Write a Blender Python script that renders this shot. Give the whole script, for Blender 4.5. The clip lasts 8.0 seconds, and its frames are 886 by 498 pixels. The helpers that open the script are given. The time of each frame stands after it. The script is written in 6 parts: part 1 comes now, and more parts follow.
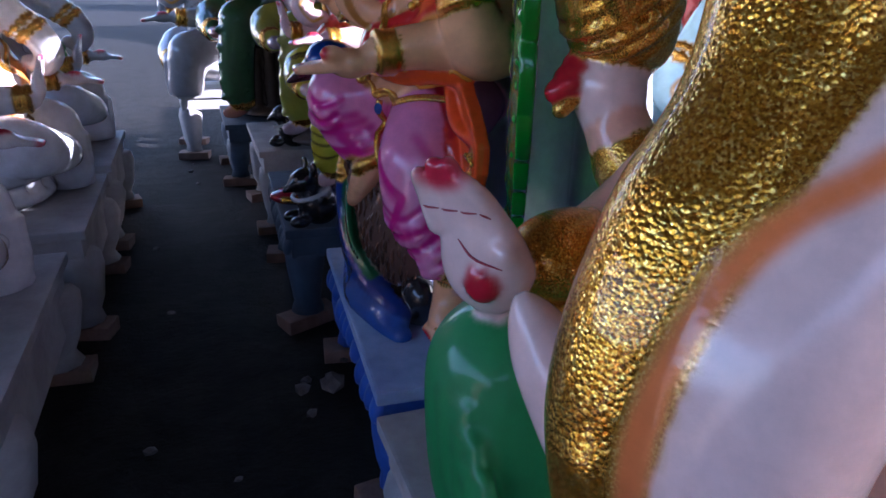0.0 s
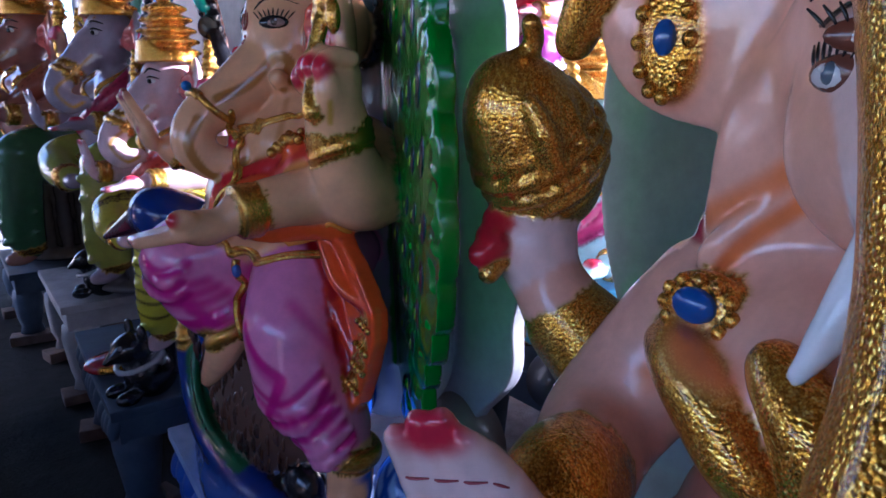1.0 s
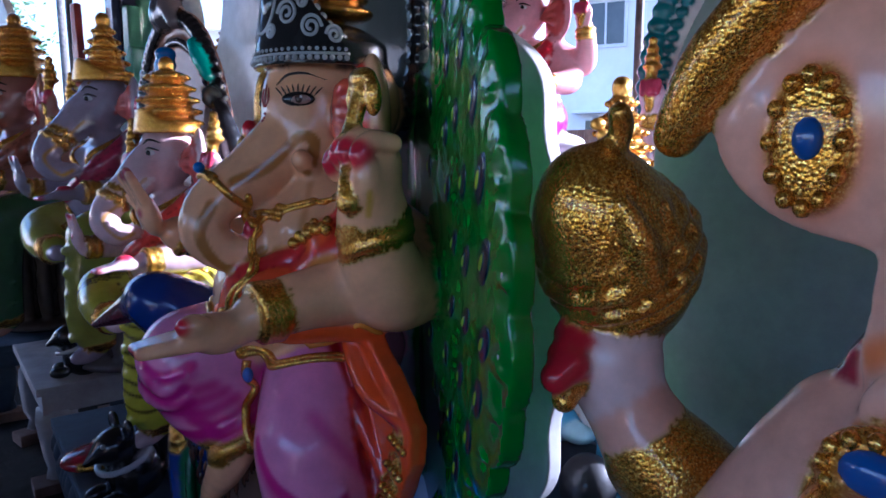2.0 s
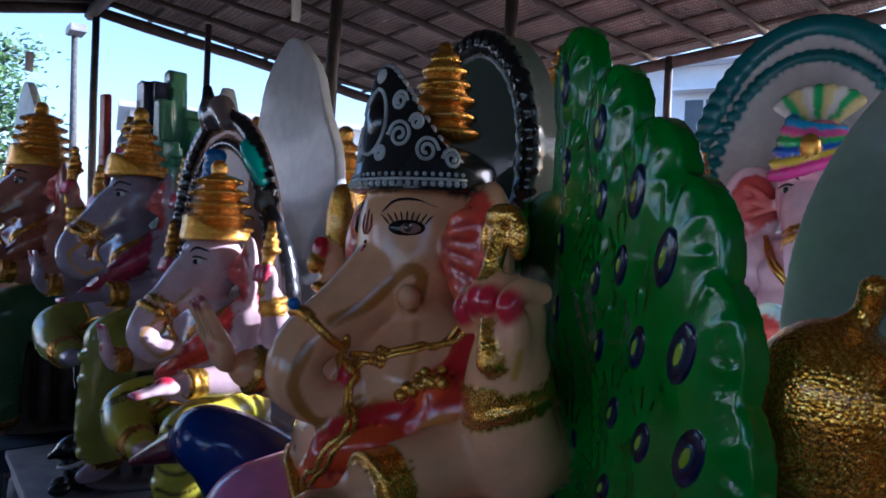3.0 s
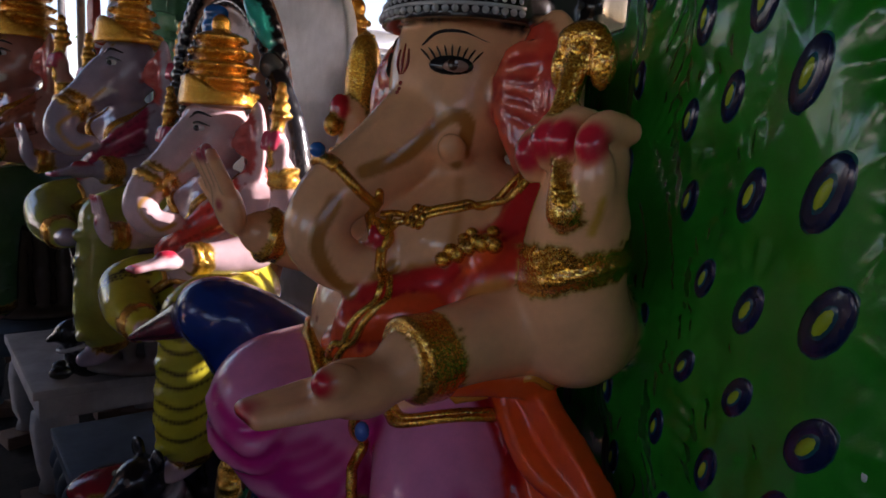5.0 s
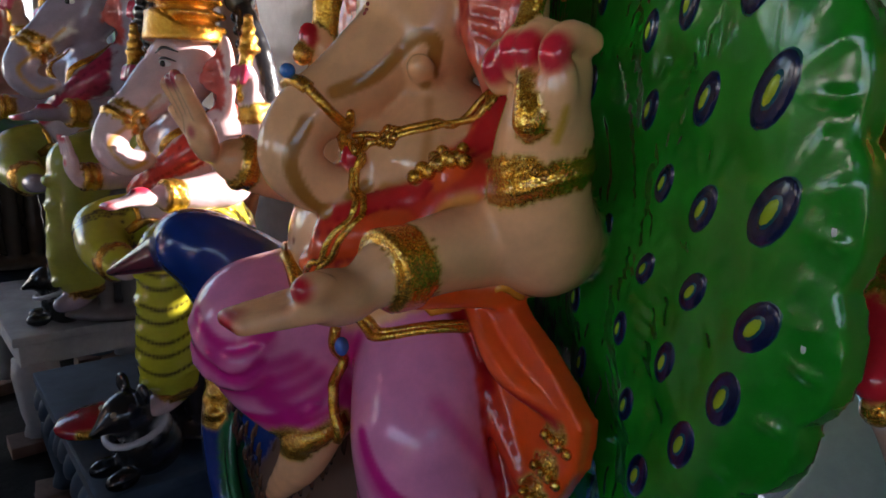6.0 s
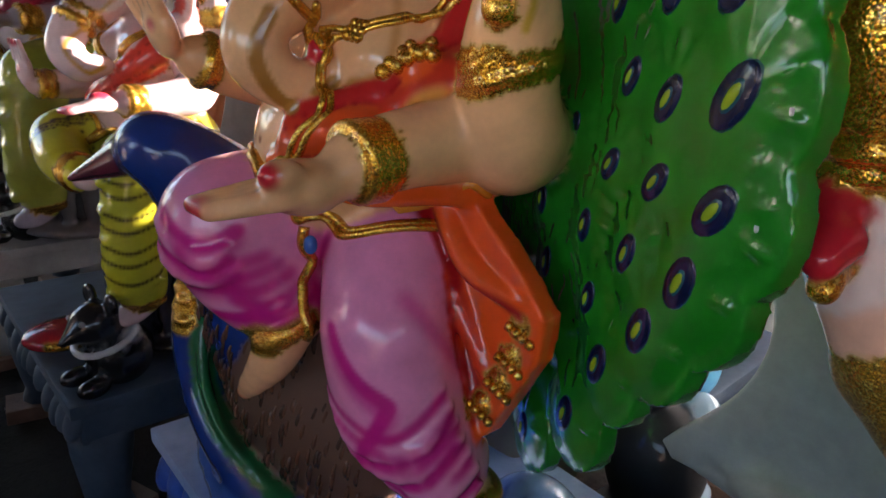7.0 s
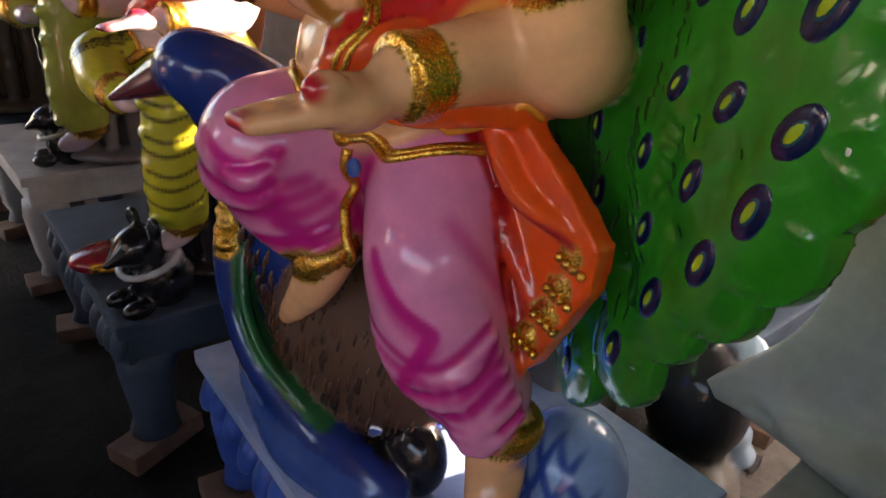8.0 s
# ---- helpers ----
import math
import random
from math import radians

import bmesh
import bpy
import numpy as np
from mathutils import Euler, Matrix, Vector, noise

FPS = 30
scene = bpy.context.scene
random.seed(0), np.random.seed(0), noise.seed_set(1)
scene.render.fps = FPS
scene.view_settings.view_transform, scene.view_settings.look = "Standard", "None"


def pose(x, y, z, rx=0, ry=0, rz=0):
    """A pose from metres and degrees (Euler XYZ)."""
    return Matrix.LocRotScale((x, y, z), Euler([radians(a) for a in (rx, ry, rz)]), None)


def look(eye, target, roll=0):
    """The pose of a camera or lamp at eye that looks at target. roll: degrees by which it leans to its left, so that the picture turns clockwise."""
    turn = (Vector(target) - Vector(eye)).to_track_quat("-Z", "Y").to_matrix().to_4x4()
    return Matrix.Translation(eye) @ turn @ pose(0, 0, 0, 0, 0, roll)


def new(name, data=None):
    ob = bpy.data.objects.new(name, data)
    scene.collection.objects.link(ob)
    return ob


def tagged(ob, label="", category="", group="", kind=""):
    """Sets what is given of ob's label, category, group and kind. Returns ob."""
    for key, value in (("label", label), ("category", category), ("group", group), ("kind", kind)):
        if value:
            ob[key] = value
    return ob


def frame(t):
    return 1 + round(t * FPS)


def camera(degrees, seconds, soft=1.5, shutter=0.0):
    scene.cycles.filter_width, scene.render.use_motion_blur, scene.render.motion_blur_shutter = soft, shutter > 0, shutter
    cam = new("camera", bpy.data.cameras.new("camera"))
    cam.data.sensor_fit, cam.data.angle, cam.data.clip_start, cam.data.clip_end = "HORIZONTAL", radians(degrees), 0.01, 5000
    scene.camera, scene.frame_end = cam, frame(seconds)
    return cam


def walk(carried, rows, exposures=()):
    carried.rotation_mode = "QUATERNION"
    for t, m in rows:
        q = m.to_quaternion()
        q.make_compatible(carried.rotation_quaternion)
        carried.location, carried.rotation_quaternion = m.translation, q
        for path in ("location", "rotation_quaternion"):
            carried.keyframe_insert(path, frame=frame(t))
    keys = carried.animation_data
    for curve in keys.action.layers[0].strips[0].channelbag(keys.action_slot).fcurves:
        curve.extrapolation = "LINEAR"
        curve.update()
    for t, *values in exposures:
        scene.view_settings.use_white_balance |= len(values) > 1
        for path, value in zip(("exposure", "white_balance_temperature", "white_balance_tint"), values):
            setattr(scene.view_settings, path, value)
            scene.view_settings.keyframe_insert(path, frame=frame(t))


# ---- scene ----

cam = camera(66.6, 8.0, soft=1.6)
PATH = [
    (0, (0.162, 0.003, 1.252), (0.798, 1.753, 0.521), 1.1),
    (0.5, (0.148, 0.177, 1.272), (1.124, 1.840, 0.739), -0.4),
    (1, (0.136, 0.303, 1.316), (1.279, 1.878, 0.858), -1.0),
    (1.2, (0.141, 0.350, 1.326), (1.283, 1.940, 0.913), -1.7),
    (2.3, (0.145, 0.563, 1.377), (1.378, 2.123, 1.163), 0.4),
    (2.5, (0.131, 0.623, 1.392), (1.365, 2.191, 1.253), 1.0),
    (3, (0.070, 0.747, 1.437), (1.315, 2.311, 1.405), 1.5),
    (3.5, (0.071, 0.842, 1.447), (1.228, 2.473, 1.457), 2.2),
    (4, (0.144, 0.900, 1.423), (1.311, 2.522, 1.366), 3.0),
    (4.5, (0.134, 0.908, 1.390), (1.368, 2.470, 1.196), 2.8),
    (4.7, (0.126, 0.908, 1.368), (1.361, 2.460, 1.107), 2.9),
    (5.8, (0.097, 0.877, 1.319), (1.382, 2.366, 0.952), 2.4),
    (6, (0.097, 0.873, 1.310), (1.381, 2.340, 0.864), 2.0),
    (6.5, (0.090, 0.861, 1.283), (1.390, 2.274, 0.722), 2.6),
    (7, (0.088, 0.856, 1.269), (1.407, 2.218, 0.632), 3.1),
    (7.5, (0.091, 0.861, 1.247), (1.383, 2.186, 0.487), 3.5),
    (8, (0.098, 0.887, 1.242), (1.299, 2.262, 0.426), 3.4),
]
walk(cam, [(t, look(eye, target, roll)) for t, eye, target, roll in PATH],
     exposures=[(0.0, 2.65, 5200, 30), (1.2, 2.5, 4850, 32), (2.3, 2.05, 4750, 24), (3.0, 1.5, 4850, 22), (3.5, 1.15, 5250, 30), (4.5, 0.85, 6100, 42),
                (4.7, 1.05, 6200, 38), (5.8, 2.4, 6400, 20), (6.5, 2.8, 6400, 18), (7.0, 3.05, 6700, 18), (8.0, 3.25, 7700, 24)])

# ---- light: hazy bright sky round an open-sided shed, low sun through its open right side ----
SUN_FROM = Vector((0.85, -0.38, 0.31)).normalized()
world = bpy.data.worlds.new("sky")
scene.world = world
world.use_nodes = True
wn, wl = world.node_tree.nodes, world.node_tree.links
sky = wn.new("ShaderNodeTexSky")
sky.sky_type, sky.sun_disc = "NISHITA", False
sky.sun_elevation = math.asin(SUN_FROM.z)
sky.sun_rotation = math.atan2(SUN_FROM.x, SUN_FROM.y)
sky.air_density, sky.dust_density = 1.0, 1.5
wl.new(sky.outputs[0], wn["Background"].inputs[0])
wn["Background"].inputs[1].default_value = 0.15
sun = new("sun", bpy.data.lights.new("sun", "SUN"))
sun.data.energy, sun.data.angle, sun.data.color = 4.2, radians(0.6), (1.0, 0.95, 0.88)
sun.matrix_world = look(SUN_FROM * 20, (0, 0, 0))


# ---- materials ----
def mat(name, build):
    m = bpy.data.materials.new(name)
    m.use_nodes = True
    nt = m.node_tree
    b = nt.nodes["Principled BSDF"]
    build(nt, b)
    return m


def node(nt, kind, **values):
    n = nt.nodes.new(kind)
    for key, value in values.items():
        n.inputs[key.replace("_", " ")].default_value = value
    return n


def coords(nt):
    return nt.nodes.new("ShaderNodeTexCoord").outputs["Object"]


def speckle(nt, scale, detail=4.0, rough=0.6):
    n = node(nt, "ShaderNodeTexNoise", Scale=scale, Detail=detail, Roughness=rough)
    nt.links.new(coords(nt), n.inputs["Vector"])
    return n.outputs["Fac"]


def ramp(nt, fac, stops):
    r = nt.nodes.new("ShaderNodeValToRGB")
    while len(r.color_ramp.elements) < len(stops):
        r.color_ramp.elements.new(0.5)
    for e, (at, c) in zip(r.color_ramp.elements, stops):
        e.position, e.color = at, (*c, 1)
    nt.links.new(fac, r.inputs[0])
    return r.outputs[0]


def mix(nt, fac, a, b, mode="MIX"):
    n = nt.nodes.new("ShaderNodeMix")
    n.data_type, n.blend_type = "RGBA", mode
    for sock, v in ((n.inputs[0], fac), (n.inputs[6], a), (n.inputs[7], b)):
        if isinstance(v, (int, float)):
            sock.default_value = v
        elif isinstance(v, tuple):
            sock.default_value = (*v, 1)
        else:
            nt.links.new(v, sock)
    return n.outputs[2]


def calc(nt, op, a, b=0.0):
    n = nt.nodes.new("ShaderNodeMath")
    n.operation = op
    for sock, v in zip(n.inputs, (a, b)):
        if isinstance(v, (int, float)):
            sock.default_value = v
        else:
            nt.links.new(v, sock)
    return n.outputs[0]


def bump(nt, b, height, strength, distance):
    n = node(nt, "ShaderNodeBump", Strength=strength, Distance=distance)
    nt.links.new(height, n.inputs["Height"])
    nt.links.new(n.outputs[0], b.inputs["Normal"])
    return n


def m_statue(nt, b):
    """Sprayed enamel: colour in 'paint', gold glitter where 'gilt' is 1, matt where 'matt' is 1."""
    att = nt.nodes.new("ShaderNodeAttribute")
    att.attribute_name = "paint"
    gil = nt.nodes.new("ShaderNodeAttribute")
    gil.attribute_name = "gilt"
    mtt = nt.nodes.new("ShaderNodeAttribute")
    mtt.attribute_name = "matt"
    mott = speckle(nt, 22, 5)
    col = mix(nt, 1.0, att.outputs["Color"], ramp(nt, mott, [(0.3, (0.86, 0.86, 0.86)), (0.7, (1.06, 1.06, 1.06))]), "MULTIPLY")
    dirt = calc(nt, "MULTIPLY", ramp(nt, speckle(nt, 5, 8, 0.7), [(0.55, (0, 0, 0)), (0.75, (1, 1, 1))]), 0.18)
    col = mix(nt, dirt, col, (0.10, 0.085, 0.07))
    flakes = node(nt, "ShaderNodeTexVoronoi", Scale=500)
    nt.links.new(coords(nt), flakes.inputs["Vector"])
    pebble = node(nt, "ShaderNodeTexVoronoi", Scale=220)
    nt.links.new(coords(nt), pebble.inputs["Vector"])
    shine = ramp(nt, flakes.outputs["Color"], [(0.2, (0.40, 0.15, 0.006)), (0.6, (0.76, 0.36, 0.022)), (0.9, (1.0, 0.70, 0.18))])
    col = mix(nt, gil.outputs["Fac"], col, shine)
    nt.links.new(col, b.inputs["Base Color"])
    nt.links.new(calc(nt, "MULTIPLY", gil.outputs["Fac"], 0.85), b.inputs["Metallic"])
    r = calc(nt, "ADD", calc(nt, "MULTIPLY", mott, 0.14), 0.15)
    r = calc(nt, "ADD", r, calc(nt, "MULTIPLY", mtt.outputs["Fac"], 0.5))
    nt.links.new(r, b.inputs["Roughness"])
    grain = calc(nt, "MULTIPLY", speckle(nt, 140, 3), 0.12)
    clay = calc(nt, "MULTIPLY", speckle(nt, 16, 5), calc(nt, "ADD", 0.25, mtt.outputs["Fac"]))
    h = calc(nt, "ADD", grain, clay)
    g = calc(nt, "ADD", flakes.outputs["Color"], calc(nt, "MULTIPLY", pebble.outputs["Distance"], -0.6))
    h = calc(nt, "ADD", h, calc(nt, "MULTIPLY", g, gil.outputs["Fac"]))
    bump(nt, b, h, 0.42, 0.004)
    b.inputs["Specular IOR Level"].default_value = 0.4
    b.inputs["Coat Weight"].default_value = 0.4
    b.inputs["Coat Roughness"].default_value = 0.08


def m_plain(c1, c2, scale, rough, bumpy=0.3, metal=0.0, dist=0.005):
    def build(nt, b):
        f = speckle(nt, scale, 6, 0.65)
        fine = speckle(nt, scale * 7, 4)
        nt.links.new(mix(nt, calc(nt, "MULTIPLY", fine, 0.35), ramp(nt, f, [(0.32, c1), (0.68, c2)]), c1), b.inputs["Base Color"])
        b.inputs["Roughness"].default_value, b.inputs["Metallic"].default_value = rough, metal
        bump(nt, b, calc(nt, "ADD", f, calc(nt, "MULTIPLY", fine, 0.5)), bumpy, dist)
    return build


STATUE = mat("statue_enamel", m_statue)
BLUE_PLASTER = mat("blue_white_painted_plaster", m_plain((0.20, 0.30, 0.52), (0.42, 0.55, 0.75), 6, 0.45))
DEEP_BLUE = mat("deep_blue_painted_plaster", m_plain((0.02, 0.07, 0.35), (0.06, 0.16, 0.55), 9, 0.4))
SLATE_PLASTER = mat("slate_blue_painted_plaster", m_plain((0.026, 0.045, 0.07), (0.07, 0.105, 0.15), 6, 0.6))
WHITE_PLASTER = mat("bare_white_plaster", m_plain((0.26, 0.25, 0.245), (0.46, 0.45, 0.44), 5, 0.8))
POLE = mat("dark_bamboo_pole", m_plain((0.03, 0.022, 0.016), (0.09, 0.065, 0.045), 14, 0.6))
BAMBOO = mat("brown_bamboo_batten", m_plain((0.05, 0.030, 0.018), (0.13, 0.08, 0.05), 12, 0.6))
BRICK = mat("old_brick", m_plain((0.12, 0.075, 0.055), (0.24, 0.15, 0.11), 14, 0.9, 0.6))
RUBBLE = mat("grey_rubble", m_plain((0.05, 0.047, 0.044), (0.16, 0.15, 0.14), 18, 0.9, 0.6))
HOUSE = mat("whitewashed_wall", m_plain((0.60, 0.60, 0.60), (0.78, 0.78, 0.77), 0.8, 0.8))
GLASS = mat("dark_window_glass", m_plain((0.03, 0.035, 0.04), (0.06, 0.065, 0.07), 2, 0.1, 0.0))
BARK = mat("tree_bark", m_plain((0.06, 0.045, 0.03), (0.14, 0.11, 0.08), 8, 0.9, 0.8))


def m_leaf(nt, b):
    rnd = nt.nodes.new("ShaderNodeNewGeometry").outputs["Random Per Island"]
    nt.links.new(ramp(nt, rnd, [(0.0, (0.035, 0.09, 0.02)), (1.0, (0.10, 0.19, 0.05))]), b.inputs["Base Color"])
    b.inputs["Roughness"].default_value = 0.5


LEAF = mat("tree_leaves", m_leaf)


def m_thatch(nt, b):
    """Woven palm matting: strips a few centimetres wide, over and under."""
    w1 = node(nt, "ShaderNodeTexWave", Scale=9.0, Distortion=2.5, Detail=3.0)
    w1.bands_direction = "X"
    w2 = node(nt, "ShaderNodeTexWave", Scale=14.0, Distortion=3.5, Detail=3.0)
    w2.bands_direction = "Y"
    for w in (w1, w2):
        nt.links.new(coords(nt), w.inputs["Vector"])
    weave = calc(nt, "MULTIPLY", w1.outputs["Fac"], w2.outputs["Fac"])
    base = ramp(nt, speckle(nt, 2.2, 8, 0.7), [(0.3, (0.24, 0.17, 0.135)), (0.7, (0.46, 0.35, 0.28))])
    nt.links.new(mix(nt, 0.6, base, ramp(nt, weave, [(0.0, (0.35, 0.33, 0.32)), (0.6, (1.2, 1.15, 1.1))]), "MULTIPLY"), b.inputs["Base Color"])
    b.inputs["Roughness"].default_value = 0.85
    bump(nt, b, weave, 0.8, 0.02)


THATCH = mat("woven_palm_matting", m_thatch)


# ---- mesh helpers ----
def mesh_of(name, bm, material=None, smooth=False):
    me = bpy.data.meshes.new(name)
    bm.to_mesh(me)
    bm.free()
    if material:
        me.materials.append(material)
    if smooth:
        me.polygons.foreach_set("use_smooth", [True] * len(me.polygons))
    return me


def part(name, bm, material, parent, label="", smooth=False):
    ob = new(name, mesh_of(name, bm, material, smooth))
    ob.parent = parent
    if label:
        ob["label"] = label
    return ob


def thing(name, label, category, at=(0, 0, 0), turn=0, group="", kind=""):
    ob = new(name)
    ob.matrix_basis = pose(*at, 0, 0, turn)
    return tagged(ob, label, category, group, kind)


def solid(bm, lo, hi, bevel=0.0, jitter=0.0, rng=None):
    """A box between two corners, bevelled and a little uneven."""
    made = bmesh.ops.create_cube(bm, size=1.0)["verts"]
    for v in made:
        v.co = Vector([lo[i] + (v.co[i] + 0.5) * (hi[i] - lo[i]) for i in range(3)])
        if jitter:
            v.co += Vector([rng.uniform(-jitter, jitter) for _ in range(3)])
    if bevel:
        edges = list({e for v in made for e in v.link_edges})
        bmesh.ops.bevel(bm, geom=edges, offset=bevel, segments=2, affect="EDGES", profile=0.7)
    return made


def pipe(bm, points, radii, sides=10, cap=True):
    """A tapered tube through the points."""
    pts = [Vector(p) for p in points]
    rings = []
    side = None
    for i, p in enumerate(pts):
        d = (pts[min(i + 1, len(pts) - 1)] - pts[max(i - 1, 0)]).normalized()
        if side is None:
            side = d.orthogonal().normalized()
        side = (side - d * side.dot(d)).normalized()
        up = d.cross(side)
        r = radii[i] if isinstance(radii, (list, tuple)) else radii
        rings.append([bm.verts.new(p + (side * math.cos(a) + up * math.sin(a)) * r) for a in (2 * math.pi * k / sides for k in range(sides))])
    for a, b in zip(rings, rings[1:]):
        for k in range(sides):
            bm.faces.new((a[k], a[(k + 1) % sides], b[(k + 1) % sides], b[k]))
    if cap:
        bm.faces.new(rings[0][::-1])
        bm.faces.new(rings[-1])


def curve_through(points, n):
    """n points on a smooth line (Catmull-Rom) through the given ones."""
    p = [np.array(q, float) for q in points]
    p = [2 * p[0] - p[1], *p, 2 * p[-1] - p[-2]]
    out = []
    m = len(p) - 3
    for k in range(n):
        u = k / (n - 1) * m
        i = min(int(u), m - 1)
        f = u - i
        a, b, c, d = p[i:i + 4]
        out.append(0.5 * ((2 * b) + (c - a) * f + (2 * a - 5 * b + 4 * c - d) * f * f + (3 * b - a - 3 * c + d) * f ** 3))
    return out


# ---- clay: statues are modelled as one blended solid, then sprayed ----
SKIN = (0.84, 0.43, 0.21)
PINK = (0.80, 0.58, 0.55)
ORANGE = (0.85, 0.09, 0.01)
RED = (0.55, 0.015, 0.03)
GREEN = (0.004, 0.19, 0.010)
BLUE = (0.008, 0.035, 0.20)
BLACK = (0.012, 0.012, 0.014)
WHITE = (0.75, 0.74, 0.73)
GREY = (0.34, 0.34, 0.35)
GOLD = "gold"


class Clay:
    def __init__(self, lo, hi, step):
        self.lo, self.step = np.array(lo, float), step
        self.n = np.ceil((np.array(hi) - self.lo) / step).astype(int) + 1
        self.d = np.full(self.n, 1.0, np.float32)
        self.mark = np.zeros(self.n, np.int16)
        self.near = np.full(self.n, 1.0, np.float32)
        self.paints = [(WHITE, 0.0, 0.0)]
        self.extra = []
        self.sprays = []

    def paint(self, colour, matt=0.0):
        key = ((0.6, 0.4, 0.1), 1.0, 0.0) if colour == GOLD else (tuple(colour), 0.0, matt)
        if key not in self.paints:
            self.paints.append(key)
        return self.paints.index(key)

    def put(self, lo, hi, field, colour, blend=0.015, matt=0.0):
        pad = blend + 3 * self.step
        a = np.maximum(np.floor((np.array(lo) - pad - self.lo) / self.step).astype(int), 0)
        b = np.minimum(np.ceil((np.array(hi) + pad - self.lo) / self.step).astype(int) + 1, self.n)
        if (a >= b).any():
            return
        ax = [self.lo[i] + self.step * np.arange(a[i], b[i], dtype=np.float32) for i in range(3)]
        f = field(ax[0][:, None, None], ax[1][None, :, None], ax[2][None, None, :]).astype(np.float32)
        f = np.broadcast_to(f, tuple(b - a))
        cut = tuple(slice(a[i], b[i]) for i in range(3))
        d = self.d[cut]
        if blend > 0:
            h = np.maximum(blend - np.abs(d - f), 0) / blend
            self.d[cut] = np.minimum(d, f) - h * h * blend * 0.25
        else:
            self.d[cut] = np.minimum(d, f)
        win = f < self.near[cut]
        self.mark[cut][win] = self.paint(colour, matt)
        self.near[cut] = np.minimum(self.near[cut], f)

    def ball(self, c, r, colour, blend=0.015, turn=(0, 0, 0), matt=0.0):
        c = np.array(c, float)
        r = np.array((r, r, r) if isinstance(r, (int, float)) else r, float)
        rot = np.array(Euler([radians(v) for v in turn]).to_matrix())
        reach = np.sqrt(((rot * r) ** 2).sum(1))

        def field(x, y, z):
            q = (x - c[0], y - c[1], z - c[2])
            l = [sum(rot[i][k] * q[i] for i in range(3)) for k in range(3)]
            k0 = np.sqrt(sum((l[k] / r[k]) ** 2 for k in range(3)))
            k1 = np.sqrt(sum((l[k] / r[k] ** 2) ** 2 for k in range(3))) + 1e-6
            return k0 * (k0 - 1) / k1
        self.put(c - reach, c + reach, field, colour, blend, matt)

    def limb(self, a, b, ra, rb, colour, blend=0.012, matt=0.0):
        a, b = np.array(a, float), np.array(b, float)
        ab, m = b - a, max(ra, rb)
        l2 = float(ab @ ab) + 1e-9

        def field(x, y, z):
            t = np.clip(((x - a[0]) * ab[0] + (y - a[1]) * ab[1] + (z - a[2]) * ab[2]) / l2, 0, 1)
            return np.sqrt((x - a[0] - t * ab[0]) ** 2 + (y - a[1] - t * ab[1]) ** 2 + (z - a[2] - t * ab[2]) ** 2) - (ra + (rb - ra) * t)
        self.put(np.minimum(a, b) - m, np.maximum(a, b) + m, field, colour, blend, matt)

    def tube(self, points, radii, colour, n=14, blend=0.012, matt=0.0):
        p = curve_through(points, n)
        r = np.interp(np.linspace(0, 1, n), np.linspace(0, 1, len(radii)), radii)
        for i in range(n - 1):
            self.limb(p[i], p[i + 1], float(r[i]), float(r[i + 1]), colour, blend, matt)

    def ring(self, c, axis, big, small, colour, squash=1.0, blend=0.004):
        c, w = np.array(c, float), np.array(Vector(axis).normalized())

        def field(x, y, z):
            q = (x - c[0], y - c[1], z - c[2])
            h = q[0] * w[0] + q[1] * w[1] + q[2] * w[2]
            rr = np.sqrt(np.maximum(q[0] ** 2 + q[1] ** 2 + q[2] ** 2 - h * h, 0))
            return (np.sqrt((rr - big) ** 2 + (h / squash) ** 2) - small) * min(1.0, squash)
        m = big + small * max(1, squash)
        self.put(c - m, c + m, field, colour, blend)

    def plate(self, c, u, v, outline, reach, thick, colour, back=None, blend=0.006, bulge=0.0, matt=0.0):
        """A slab in the plane of u and v; outline(s, t) < 0 is inside. back: the colour of its rear half."""
        c, u, v = np.array(c, float), np.array(Vector(u).normalized()), np.array(Vector(v).normalized())
        w = np.cross(u, v)

        def field(shift):
            def f(x, y, z):
                q = (x - c[0], y - c[1], z - c[2])
                s, t, h = (q[0] * e[0] + q[1] * e[1] + q[2] * e[2] for e in (u, v, w))
                h = h - shift - bulge * (s * s + t * t)
                o = outline(s, t)
                e = np.abs(h) - thick / 2
                return np.maximum(o, e) * 0.8 + np.sqrt(np.maximum(o, 0) ** 2 + np.maximum(e, 0) ** 2) * 0.2
            return f
        self.put(c - reach, c + reach, field(0.0), colour, blend, matt)
        if back is not None:
            self.put(c - reach, c + reach, field(-thick), back, blend, 0.8)

    def depth(self, p):
        q = np.clip((np.array(p) - self.lo) / self.step, 0, self.n - 1.001)
        i = q.astype(int)
        f = q - i
        total = 0.0
        for a in (0, 1):
            for b in (0, 1):
                for e in (0, 1):
                    total += (f[0] if a else 1 - f[0]) * (f[1] if b else 1 - f[1]) * (f[2] if e else 1 - f[2]) * float(self.d[i[0] + a, i[1] + b, i[2] + e])
        return total

    def snap(self, p, off=0.0):
        """The nearest place on the surface as modelled so far, off metres outside it."""
        p, h = np.array(p, float), self.step
        for _ in range(6):
            g = np.array([self.depth(p + h * e) - self.depth(p - h * e) for e in np.eye(3)])
            g = g / (np.linalg.norm(g) + 1e-9)
            p = p - g * np.clip(self.depth(p) - off, -0.06, 0.06)
        return p

    def line(self, points, r, colour, n=20, off=0.0):
        """A thin raised line that follows the surface."""
        self.wire([self.snap(p, off) for p in curve_through(points, n)], r, colour, n * 2)

